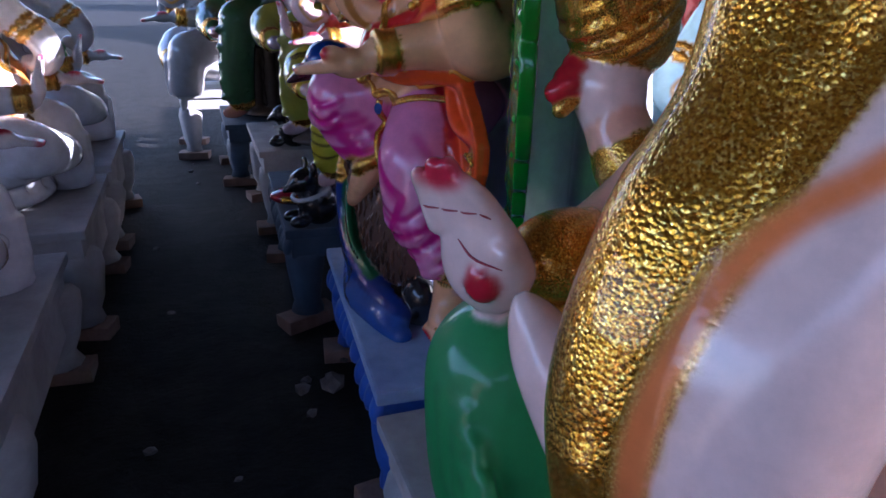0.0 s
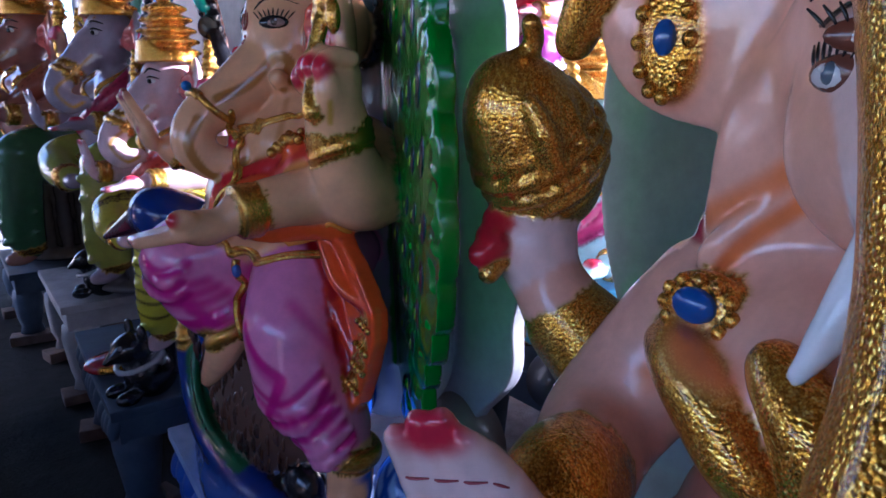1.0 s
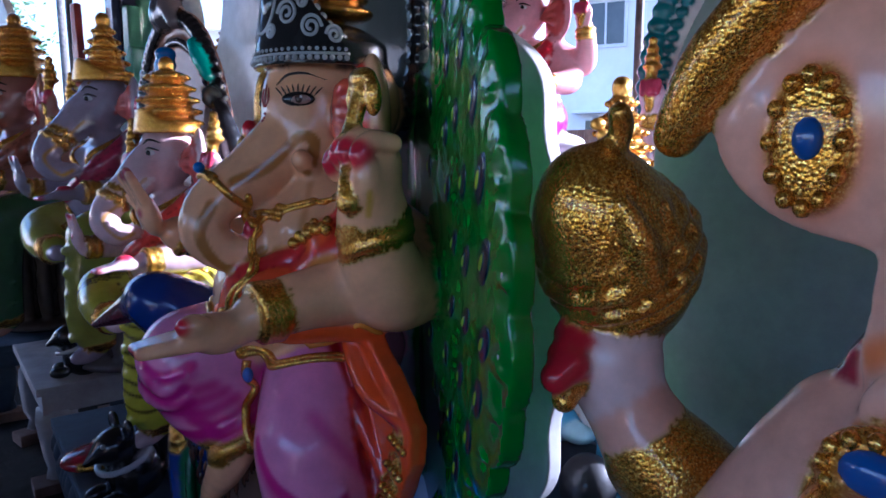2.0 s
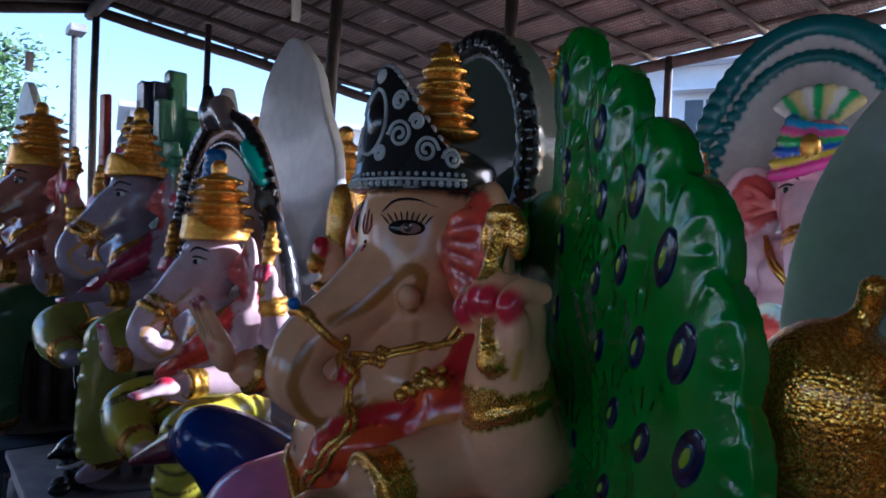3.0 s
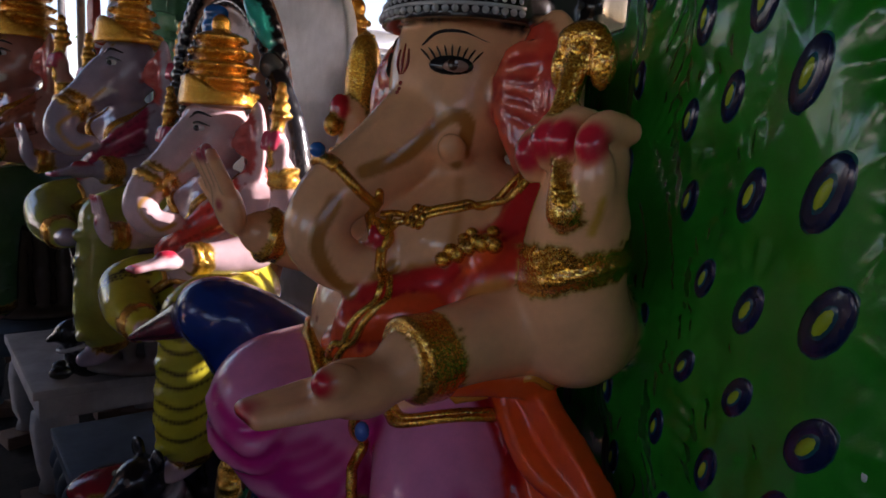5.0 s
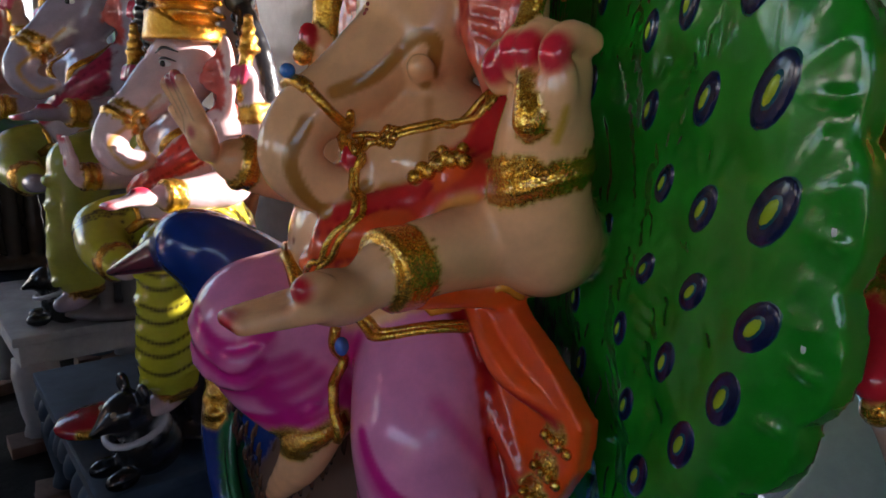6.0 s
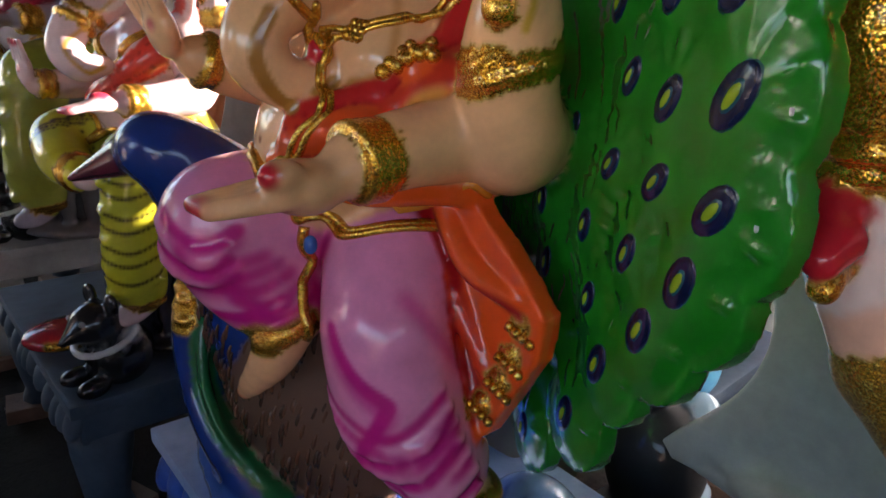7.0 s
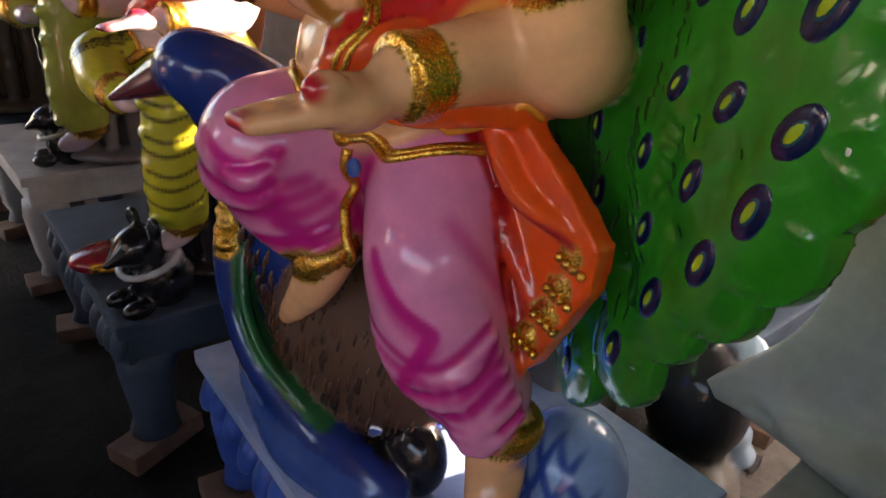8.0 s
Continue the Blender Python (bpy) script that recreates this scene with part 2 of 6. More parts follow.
    def brush(self, points, r, colour, strength=0.7, n=26, hard=0.2):
        """A sprayed line that follows the surface."""
        for p in curve_through(points, n):
            self.spray(self.snap(p), r, colour, strength, hard)

    def spray(self, c, r, colour, strength=1.0, hard=0.35):
        self.sprays.append((np.array(c, float), np.array((r, r, r) if isinstance(r, (int, float)) else r, float), colour, strength, hard))

    def stroke(self, points, r, colour, strength=1.0, n=24, hard=0.35):
        for p in curve_through(points, n):
            self.spray(p, r, colour, strength, hard)

    def bead(self, c, r, colour, turn=(0, 0, 0), seg=14):
        """A small hard-edged piece (an eye, a stone) set into the surface."""
        self.extra.append(("ball", c, r, colour, turn, seg))

    def wire(self, points, r, colour, n=14, taper=False):
        self.extra.append(("wire", points, r, colour, n, taper))

    def cast(self, name, label, category="statue", soften=2, at=(0, 0, 0), turn=0, group="", foot=None):
        d, st = self.d, self.step
        inside = d < 0
        n = self.n
        cells = np.zeros(n - 1, np.int8)
        for i in (0, 1):
            for j in (0, 1):
                for k in (0, 1):
                    cells += inside[i:n[0] - 1 + i, j:n[1] - 1 + j, k:n[2] - 1 + k]
        ids = np.argwhere((cells > 0) & (cells < 8))
        index = np.full(n - 1, -1, np.int32)
        index[tuple(ids.T)] = np.arange(len(ids))
        total, count = np.zeros((len(ids), 3)), np.zeros(len(ids))
        corner = {o: d[tuple((ids + o).T)] for o in ((i, j, k) for i in (0, 1) for j in (0, 1) for k in (0, 1))}
        for a in corner:
            for axis in range(3):
                if a[axis] == 0:
                    b = tuple(1 if q == axis else a[q] for q in range(3))
                    da, db = corner[a], corner[b]
                    hit = (da < 0) != (db < 0)
                    t = da[hit] / (da[hit] - db[hit])
                    p = np.tile(np.array(a, float), (hit.sum(), 1))
                    p[:, axis] += t
                    total[hit] += p
                    count[hit] += 1
        verts = self.lo + (ids + total / count[:, None]) * st
        faces = []
        for axis in range(3):
            o = [q for q in range(3) if q != axis]
            size = n.copy()
            size[axis] -= 1
            a = inside[tuple(slice(0, size[q]) for q in range(3))]
            b = inside[tuple(slice(1, n[q]) if q == axis else slice(0, size[q]) for q in range(3))]
            e = np.argwhere(a != b)
            e = e[(e[:, o[0]] > 0) & (e[:, o[1]] > 0) & (e[:, o[0]] < n[o[0]] - 1) & (e[:, o[1]] < n[o[1]] - 1)]
            quad = []
            for da, db in ((1, 1), (0, 1), (0, 0), (1, 0)):
                f = e.copy()
                f[:, o[0]] -= da
                f[:, o[1]] -= db
                quad.append(index[tuple(f.T)])
            quad = np.stack(quad, 1)
            flip = a[tuple(e.T)] == (axis == 1)
            quad[flip] = quad[flip][:, ::-1]
            faces.append(quad)
        faces = np.concatenate(faces)
        cell = self.mark[tuple(np.clip(np.round((verts - self.lo) / st).astype(int), 0, n - 1).T)]
        table = np.array([(*c, 1, g, m) for c, g, m in self.paints])
        look_of = table[cell]
        edges = np.concatenate([faces[:, [0, 1]], faces[:, [1, 2]], faces[:, [2, 3]], faces[:, [3, 0]]])
        deg = np.bincount(edges.ravel(), minlength=len(verts))[:, None] + 1e-9

        def even(values, amount):
            acc = np.zeros_like(values)
            for q in range(values.shape[1]):
                acc[:, q] = np.bincount(edges[:, 0], values[edges[:, 1], q], len(verts)) + np.bincount(edges[:, 1], values[edges[:, 0], q], len(verts))
            return values * (1 - amount) + acc / deg * amount
        verts = even(verts, 0.5)
        for _ in range(soften):
            look_of[:, :3] = even(look_of[:, :3], 0.6)
        look_of[:, 4:] = even(look_of[:, 4:], 0.3)
        order = np.argsort(verts[:, 0])
        sorted_x = verts[order, 0]
        for c, r, colour, strength, hard in self.sprays:
            sel = order[np.searchsorted(sorted_x, c[0] - r[0]):np.searchsorted(sorted_x, c[0] + r[0])]
            sel = sel[np.abs(verts[sel, 2] - c[2]) < r[2]]
            q = np.sqrt((((verts[sel] - c) / r) ** 2).sum(1))
            w = np.clip((1 - q) / (1 - hard), 0, 1) * strength
            w = (w * w * (3 - 2 * w))[:, None]
            if colour == GOLD:
                look_of[sel, 4:5] = np.maximum(look_of[sel, 4:5], w)
            else:
                look_of[sel, :3] = look_of[sel, :3] * (1 - w) + np.array(colour) * w
                look_of[sel, 4:5] *= 1 - w
        verts, faces, look_of = [verts], [faces], [look_of]
        base = len(verts[0])
        for kind, *spec in self.extra:
            bm = bmesh.new()
            if kind == "ball":
                c, r, colour, spin, seg = spec
                r = (r, r, r) if isinstance(r, (int, float)) else r
                bmesh.ops.create_uvsphere(bm, u_segments=seg, v_segments=max(6, seg // 2), radius=1.0,
                                          matrix=pose(*c, *spin) @ Matrix.Diagonal((*r, 1)))
            else:
                points, r, colour, k, taper = spec
                line = curve_through(points, k)
                pipe(bm, line, [r * (1.0 if not taper else 0.25 + 0.75 * math.sin(math.pi * (i + 0.5) / k)) for i in range(k)], 6)
            bmesh.ops.triangulate(bm, faces=bm.faces)
            bm.verts.index_update()
            verts.append(np.array([v.co for v in bm.verts]))
            tri = np.array([[v.index for v in f.verts] for f in bm.faces]) + base
            faces.append(np.concatenate([tri, np.full((len(tri), 1), -1)], 1))
            key = self.paints[self.paint(colour)]
            look_of.append(np.tile(np.array((*key[0], 1, key[1], key[2])), (len(bm.verts), 1)))
            base += len(bm.verts)
            bm.free()
        verts, faces, look_of = np.concatenate(verts), np.concatenate(faces), np.concatenate(look_of)
        if foot is not None:
            verts, at = verts - np.array(foot), foot
        loops = faces.ravel()
        loops = loops[loops >= 0]
        sizes = np.where(faces[:, 3] < 0, 3, 4)
        me = bpy.data.meshes.new(name)
        me.vertices.add(len(verts))
        me.vertices.foreach_set("co", verts.astype(np.float32).ravel())
        me.loops.add(len(loops))
        me.loops.foreach_set("vertex_index", loops.astype(np.int32))
        me.polygons.add(len(sizes))
        me.polygons.foreach_set("loop_start", np.concatenate([[0], np.cumsum(sizes)[:-1]]).astype(np.int32))
        me.polygons.foreach_set("use_smooth", np.ones(len(sizes), bool))
        me.attributes.new("paint", "FLOAT_COLOR", "POINT").data.foreach_set("color", look_of[:, :4].astype(np.float32).ravel())
        me.attributes.new("gilt", "FLOAT", "POINT").data.foreach_set("value", look_of[:, 4].astype(np.float32))
        me.attributes.new("matt", "FLOAT", "POINT").data.foreach_set("value", look_of[:, 5].astype(np.float32))
        me.materials.append(STATUE)
        me.update(calc_edges=True)
        me.validate()
        ob = new(name, me)
        ob.matrix_basis = pose(*at, 0, 0, turn)
        return tagged(ob, label, category, group)


# ---- the shed: ground, roof, poles ----
def m_ground(nt, b):
    pos = nt.nodes.new("ShaderNodeSeparateXYZ")
    nt.links.new(coords(nt), pos.inputs[0])
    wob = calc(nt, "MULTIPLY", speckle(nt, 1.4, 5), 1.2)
    # near black for the shaded aisle, pale gravel where light reaches, from about x 1.4
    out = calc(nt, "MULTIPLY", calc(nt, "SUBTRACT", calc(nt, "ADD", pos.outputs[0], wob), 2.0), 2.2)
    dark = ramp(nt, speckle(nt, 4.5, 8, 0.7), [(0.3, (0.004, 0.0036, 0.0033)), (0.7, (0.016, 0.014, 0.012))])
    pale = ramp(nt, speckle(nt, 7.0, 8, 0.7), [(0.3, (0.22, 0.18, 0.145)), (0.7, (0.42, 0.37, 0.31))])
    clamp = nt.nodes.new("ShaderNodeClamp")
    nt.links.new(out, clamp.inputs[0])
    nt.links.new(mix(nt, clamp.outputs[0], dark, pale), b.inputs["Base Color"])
    b.inputs["Roughness"].default_value = 0.95
    b.inputs["Specular IOR Level"].default_value = 0.2
    bump(nt, b, calc(nt, "ADD", speckle(nt, 9, 8, 0.7), calc(nt, "MULTIPLY", speckle(nt, 60, 4), 0.3)), 0.9, 0.03)


GROUND = mat("earth_floor_and_gravel", m_ground)


def ground():
    xs = [-400, -60, -12] + [-4 + 0.125 * i for i in range(81)] + [14, 60, 400]
    ys = [-400, -60, -10] + [-2 + 0.125 * i for i in range(81)] + [16, 60, 400]
    bm = bmesh.new()
    rows = []
    for y in ys:
        row = []
        for x in xs:
            calm = abs(x) < 6.5 and -2.5 < y < 8.5
            z = 0.018 * noise.noise((x * 2.1, y * 2.1, 0.3)) + 0.008 * noise.noise((x * 7, y * 7, 1.3)) if calm else 0.0
            row.append(bm.verts.new((x, y, z - 0.012)))
        rows.append(row)
    for a, b in zip(rows, rows[1:]):
        for i in range(len(xs) - 1):
            bm.faces.new((a[i], a[i + 1], b[i + 1], b[i]))
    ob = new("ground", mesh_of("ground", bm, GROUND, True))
    tagged(ob, "trodden earth floor coloured near black for shade, paler gravel towards its lit right side", "ground", kind="structure")


ground()

# EAVE_L and BACK_Y: unseen roof reach, extended to dim the light on the statues
RIDGE_X, RIDGE_Z, EAVE_R, EAVE_L, GABLE_Y, BACK_Y = 1.08, 3.02, 3.90, -3.0, 6.1, -3.2
SLOPE_R, SLOPE_L = 0.125, 0.20


def roof_z(x):
    return RIDGE_Z - (SLOPE_R * (x - RIDGE_X) if x > RIDGE_X else SLOPE_L * (RIDGE_X - x))


def roof():
    rng = random.Random(4)
    bm = bmesh.new()
    nx, ny = 60, 60
    for side, edge in ((1, EAVE_R + 0.15), (-1, EAVE_L)):
        rows = []
        for i in range(nx // 2 + 1):
            x = RIDGE_X + (edge - RIDGE_X) * i / (nx // 2)
            rows.append([bm.verts.new((x, BACK_Y + (GABLE_Y - BACK_Y) * j / ny, roof_z(x) + 0.05 + rng.uniform(-0.012, 0.012))) for j in range(ny + 1)])
        for a, b in zip(rows, rows[1:]):
            for j in range(ny):
                bm.faces.new((a[j], a[j + 1], b[j + 1], b[j]) if side < 0 else (a[j], b[j], b[j + 1], a[j + 1]))
    grown = bmesh.ops.extrude_face_region(bm, geom=bm.faces[:])["geom"]
    for v in grown:
        if isinstance(v, bmesh.types.BMVert):
            v.co.z += 0.05
    bmesh.ops.recalc_face_normals(bm, faces=bm.faces)
    ob = new("roof", mesh_of("roof", bm, THATCH))
    tagged(ob, "sloping shed roof of brown woven palm matting", "roof", kind="structure")

    def batten(name, a, b, r, n=9):
        bm = bmesh.new()
        pts = []
        for k in range(n):
            f = k / (n - 1)
            p = Vector(a).lerp(Vector(b), f)
            pts.append(p + Vector((rng.uniform(-0.012, 0.012), rng.uniform(-0.012, 0.012), rng.uniform(-0.01, 0.006))))
        pipe(bm, pts, [r * rng.uniform(0.85, 1.1) for _ in pts], 7)
        part(name, bm, BAMBOO, ob, smooth=True)
    y = BACK_Y + 0.2
    while y < GABLE_Y:
        t = rng.uniform(-0.1, 0.1)
        batten("rafter", (RIDGE_X, y, RIDGE_Z), (EAVE_R + 0.1, y + t, roof_z(EAVE_R + 0.1)), 0.022)
        batten("rafter", (RIDGE_X, y, RIDGE_Z), (EAVE_L + 0.05, y - t, roof_z(EAVE_L + 0.05)), 0.022)
        y += rng.uniform(0.34, 0.46)
    batten("rafter", (RIDGE_X, GABLE_Y - 0.04, RIDGE_Z - 0.03), (EAVE_R + 0.1, GABLE_Y - 0.04, roof_z(EAVE_R + 0.1) - 0.03), 0.04)
    batten("rafter", (RIDGE_X, GABLE_Y - 0.04, RIDGE_Z - 0.03), (EAVE_L, GABLE_Y - 0.04, roof_z(EAVE_L) - 0.03), 0.04)
    x = EAVE_L + 0.2
    while x < EAVE_R + 0.1:
        batten("purlin", (x, BACK_Y, roof_z(x) + 0.02), (x + rng.uniform(-0.06, 0.06), GABLE_Y, roof_z(x) + 0.02), 0.016)
        x += rng.uniform(0.24, 0.36)
    batten("ridge_beam", (RIDGE_X, BACK_Y, RIDGE_Z - 0.06), (RIDGE_X, GABLE_Y, RIDGE_Z - 0.06), 0.045)
    batten("eave_beam", (EAVE_R, BACK_Y, roof_z(EAVE_R) - 0.06), (EAVE_R, GABLE_Y, roof_z(EAVE_R) - 0.06), 0.04)


roof()


def pole(x, y, top, lean_x=0.0, lean_y=0.0, r=0.028):
    bm = bmesh.new()
    pts = [(x + lean_x * f + 0.008 * math.sin(7 * f), y + lean_y * f, top * f) for f in (0, 0.2, 0.4, 0.6, 0.8, 1.0)]
    pipe(bm, pts, [r * 1.1, r * 1.05, r, r * 0.97, r * 0.94, r * 0.9], 10)
    ob = new("support_pole", mesh_of("support_pole", bm, POLE, True))
    tagged(ob, "dark wooden pole holding up the matting roof", "pole", "roof poles")


pole(1.09, 6.0, 2.96)
pole(1.72, 5.55, 2.90, 0.0, 0.0, 0.024)
pole(1.62, 3.75, 2.94, 0.14, 0.0, 0.034)
pole(2.18, 3.02, 2.86, 0.08, 0.0, 0.034)
pole(3.86, 3.25, 2.63)
pole(3.86, 5.9, 2.63)
pole(3.86, 0.4, 2.63)
pole(-2.8, 4.6, 2.22)
pole(-2.8, 0.2, 2.22)


def light_screen(name, lo, hi, label):
    """Palm matting added to block light from the sides and rear; no known wall."""
    bm = bmesh.new()
    solid(bm, lo, hi, 0.004)
    ob = new(name, mesh_of(name, bm, THATCH))
    tagged(ob, label, "wall", kind="structure")


# added blockers: they keep the floor dark and raise contrast
light_screen("light_screen_west", (-3.05, -3.2, 0.0), (-3.0, 5.9, 1.45), "waist-high brown palm matting screen, unseen, added to block low light")
light_screen("light_screen_east", (3.95, -3.2, 0.0), (4.0, 6.0, 1.5), "waist-high brown palm matting screen added along the open side to block low sun")
light_screen("light_screen_south", (-3.0, -3.25, 0.0), (4.0, -3.2, 2.15), "unseen brown palm matting screen added to cut light from the rear")


# ---- pedestal tables that the statues stand on ----
def pedestal(x0, x1, y0, y1, h, top_mat, side_mat, label, turn=0.0, knobs=True, seed=1, skirt=0.12, stout=1.0):
    rng = random.Random(seed)
    cx, cy = (x0 + x1) / 2, (y0 + y1) / 2
    ob = thing("pedestal_table", label, "pedestal", (cx, cy, 0), turn, "statue pedestals")
    a, b = (x1 - x0) / 2, (y1 - y0) / 2
    bm = bmesh.new()
    solid(bm, (-a, -b, h - 0.035), (a, b, h), 0.008)
    part("tabletop", bm, top_mat, ob)
    bm = bmesh.new()
    solid(bm, (-a + 0.02, -b + 0.02, h - skirt), (a - 0.02, b - 0.02, h - 0.035), 0.01)
    part("apron", bm, side_mat, ob)
    for sx in (-1, 1):
        for sy in (-1, 1):
            bm = bmesh.new()
            px, py = sx * (a - 0.075), sy * (b - 0.085)
            rings = [(0.06, 0.05), (0.048, 0.09), (0.062, 0.14), (0.078, h - 0.16), (0.072, h - 0.11)]
            pipe(bm, [(px, py, z) for _, z in rings], [r * stout * rng.uniform(0.95, 1.1) for r, _ in rings], 10)
            part("leg", bm, side_mat, ob, smooth=True)
    if knobs:
        n = int(2 * b / 0.075)
        for k in range(n):
            bm = bmesh.new()
            y = -b + 0.05 + (2 * b - 0.1) * k / (n - 1)
            bmesh.ops.create_uvsphere(bm, u_segments=10, v_segments=7, radius=1.0,
                                      matrix=pose(-a + 0.018, y, h - 0.085 + 0.02 * math.cos(k * 1.3), 0, 20, 0) @ Matrix.Diagonal((0.024, 0.034, 0.05, 1)))
            part("scroll_moulding", bm, side_mat, ob, smooth=True)
    for sx in (-1, 1):
        for sy in (-1, 1):
            bm = bmesh.new()
            solid(bm, (-0.11, -0.055, 0), (0.11, 0.055, 0.052), 0.006, 0.004, rng)
            br = new("brick", mesh_of("brick", bm, BRICK))
            c, s = math.cos(radians(turn)), math.sin(radians(turn))
            px, py = sx * (a - 0.075), sy * (b - 0.085)
            br.matrix_basis = pose(cx + c * px - s * py, cy + s * px + c * py, -0.012, 0, 0, turn + rng.uniform(-25, 25))
            tagged(br, "old brown brick under a pedestal leg", "brick", "bricks under legs")
    return ob


pedestal(0.50, 1.15, 1.26, 2.20, 0.38, BLUE_PLASTER, DEEP_BLUE, "pale blue pedestal table with deep blue scroll moulding", -3.5, True, 1)
pedestal(0.42, 1.05, 2.34, 3.20, 0.41, SLATE_PLASTER, SLATE_PLASTER, "slate blue plaster pedestal table with scrolled legs", -2, True, 2)
pedestal(0.42, 1.05, 3.45, 4.25, 0.45, WHITE_PLASTER, WHITE_PLASTER, "grey-white plaster pedestal table beside the aisle", 0, False, 3)
pedestal(0.45, 1.46, 0.12, 1.20, 0.38, WHITE_PLASTER, WHITE_PLASTER, "bare plaster pedestal table under the near statue", 0, False, 4)
pedestal(-0.98, -0.30, 1.42, 2.36, 0.41, WHITE_PLASTER, WHITE_PLASTER, "bare white plaster pedestal across the aisle", 0, False, 5, 0.24, 1.35)
pedestal(-0.95, -0.26, 2.50, 3.30, 0.43, WHITE_PLASTER, WHITE_PLASTER, "grey-white plaster pedestal across the aisle", 0, False, 6, 0.24, 1.35)
pedestal(-0.95, -0.26, 3.45, 4.30, 0.43, WHITE_PLASTER, WHITE_PLASTER, "bluish white plaster pedestal across the aisle", 0, False, 7, 0.24, 1.35)

pedestal(1.35, 1.95, 3.0, 3.8, 0.60, WHITE_PLASTER, WHITE_PLASTER, "rough plaster stand in the row behind", 0, False, 8)
pedestal(2.42, 3.06, 1.54, 2.18, 0.58, WHITE_PLASTER, WHITE_PLASTER, "tall plaster stand near the open side", 0, False, 9)
pedestal(1.45, 2.00, 1.40, 2.05, 0.48, SLATE_PLASTER, SLATE_PLASTER, "low plaster stand in the row behind", 0, False, 10)
pedestal(2.50, 3.10, 2.90, 3.52, 0.86, WHITE_PLASTER, WHITE_PLASTER, "tall plaster stand in the row behind", 0, False, 11)
pedestal(0.30, 0.95, 4.45, 5.22, 0.40, SLATE_PLASTER, SLATE_PLASTER, "slate plaster stand far down the aisle", 0, False, 12)
pedestal(0.80, 1.38, 4.15, 4.74, 0.60, SLATE_PLASTER, SLATE_PLASTER, "dark plaster stand behind the aisle row", 0, False, 13)
pedestal(0.02, 0.70, 5.28, 5.96, 0.48, WHITE_PLASTER, WHITE_PLASTER, "plaster stand at the end of the shed", 0, False, 14)
pedestal(1.42, 1.86, 4.00, 4.60, 0.58, WHITE_PLASTER, WHITE_PLASTER, "plaster stand in the far row", 0, False, 15)


# ---- the statue on the peacock ----
# feathers of the tail: along the fan, up from its middle, size of the eye
FEATHERS = [(0.05, 0.515, 1.0), (-0.075, 0.428, 1.0), (-0.178, 0.338, 1.05), (-0.246, 0.262, 1.1), (-0.282, 0.163, 1.2), (-0.300, 0.060, 1.2), (-0.300, -0.046, 1.1),
            (-0.270, -0.129, 1.1), (-0.216, -0.207, 1.05), (-0.141, -0.289, 1.0), (-0.079, -0.399, 1.0), (0.043, -0.500, 0.9),
            (0.034, 0.388, 0.85), (-0.086, 0.333, 0.85), (-0.145, 0.250, 0.85), (-0.190, 0.155, 0.9), (-0.205, 0.047, 0.9), (-0.204, -0.040, 0.85), (-0.170, -0.132, 0.85), (-0.101, -0.216, 0.8),
            (-0.075, 0.228, 0.75), (-0.090, 0.141, 0.75), (-0.133, 0.063, 0.75), (-0.113, -0.039, 0.75), (-0.071, -0.127, 0.75), (-0.020, -0.290, 0.8),
            (0.056, 0.173, 0.7), (0.045, 0.280, 0.75), (-0.014, -0.012, 0.75), (0.055, -0.124, 0.75), (0.022, -0.210, 0.75)]


def fan_core(s, t):
    """Outline of the tail: one rounded lobe for each outer feather, filled in between."""
    out = np.sqrt(((s - 0.14) / 0.29) ** 2 + (t / 0.36) ** 2) * 0.29 - 0.29
    out = np.minimum(out, np.sqrt(((s - 0.12) / 0.20) ** 2 + ((t + 0.26) / 0.26) ** 2) * 0.20 - 0.20)
    for a, b, big in FEATHERS[:12]:
        out = np.minimum(out, np.sqrt((s - a) ** 2 + ((t - b) / 1.12) ** 2) - 0.076 * min(big, 1.1))
        d = math.hypot(a - 0.12, b)
        n = ((a - 0.12) / d, b / d)
        along = np.clip((s - 0.12) * n[0] + t * n[1], 0, d)
        out = np.minimum(out, np.sqrt((s - 0.12 - along * n[0]) ** 2 + (t - along * n[1]) ** 2) - 0.052)
    return np.maximum(out, s - 0.40)


def convex(corners):
    """Outline of a convex patch given by its corners, anticlockwise."""
    def f(s, t):
        out = None
        for (a, b), (c, d) in zip(corners, corners[1:] + corners[:1]):
            l = math.hypot(c - a, d - b)
            e = ((s - a) * (d - b) - (t - b) * (c - a)) / l
            out = e if out is None else np.maximum(out, e)
        return out
    return f


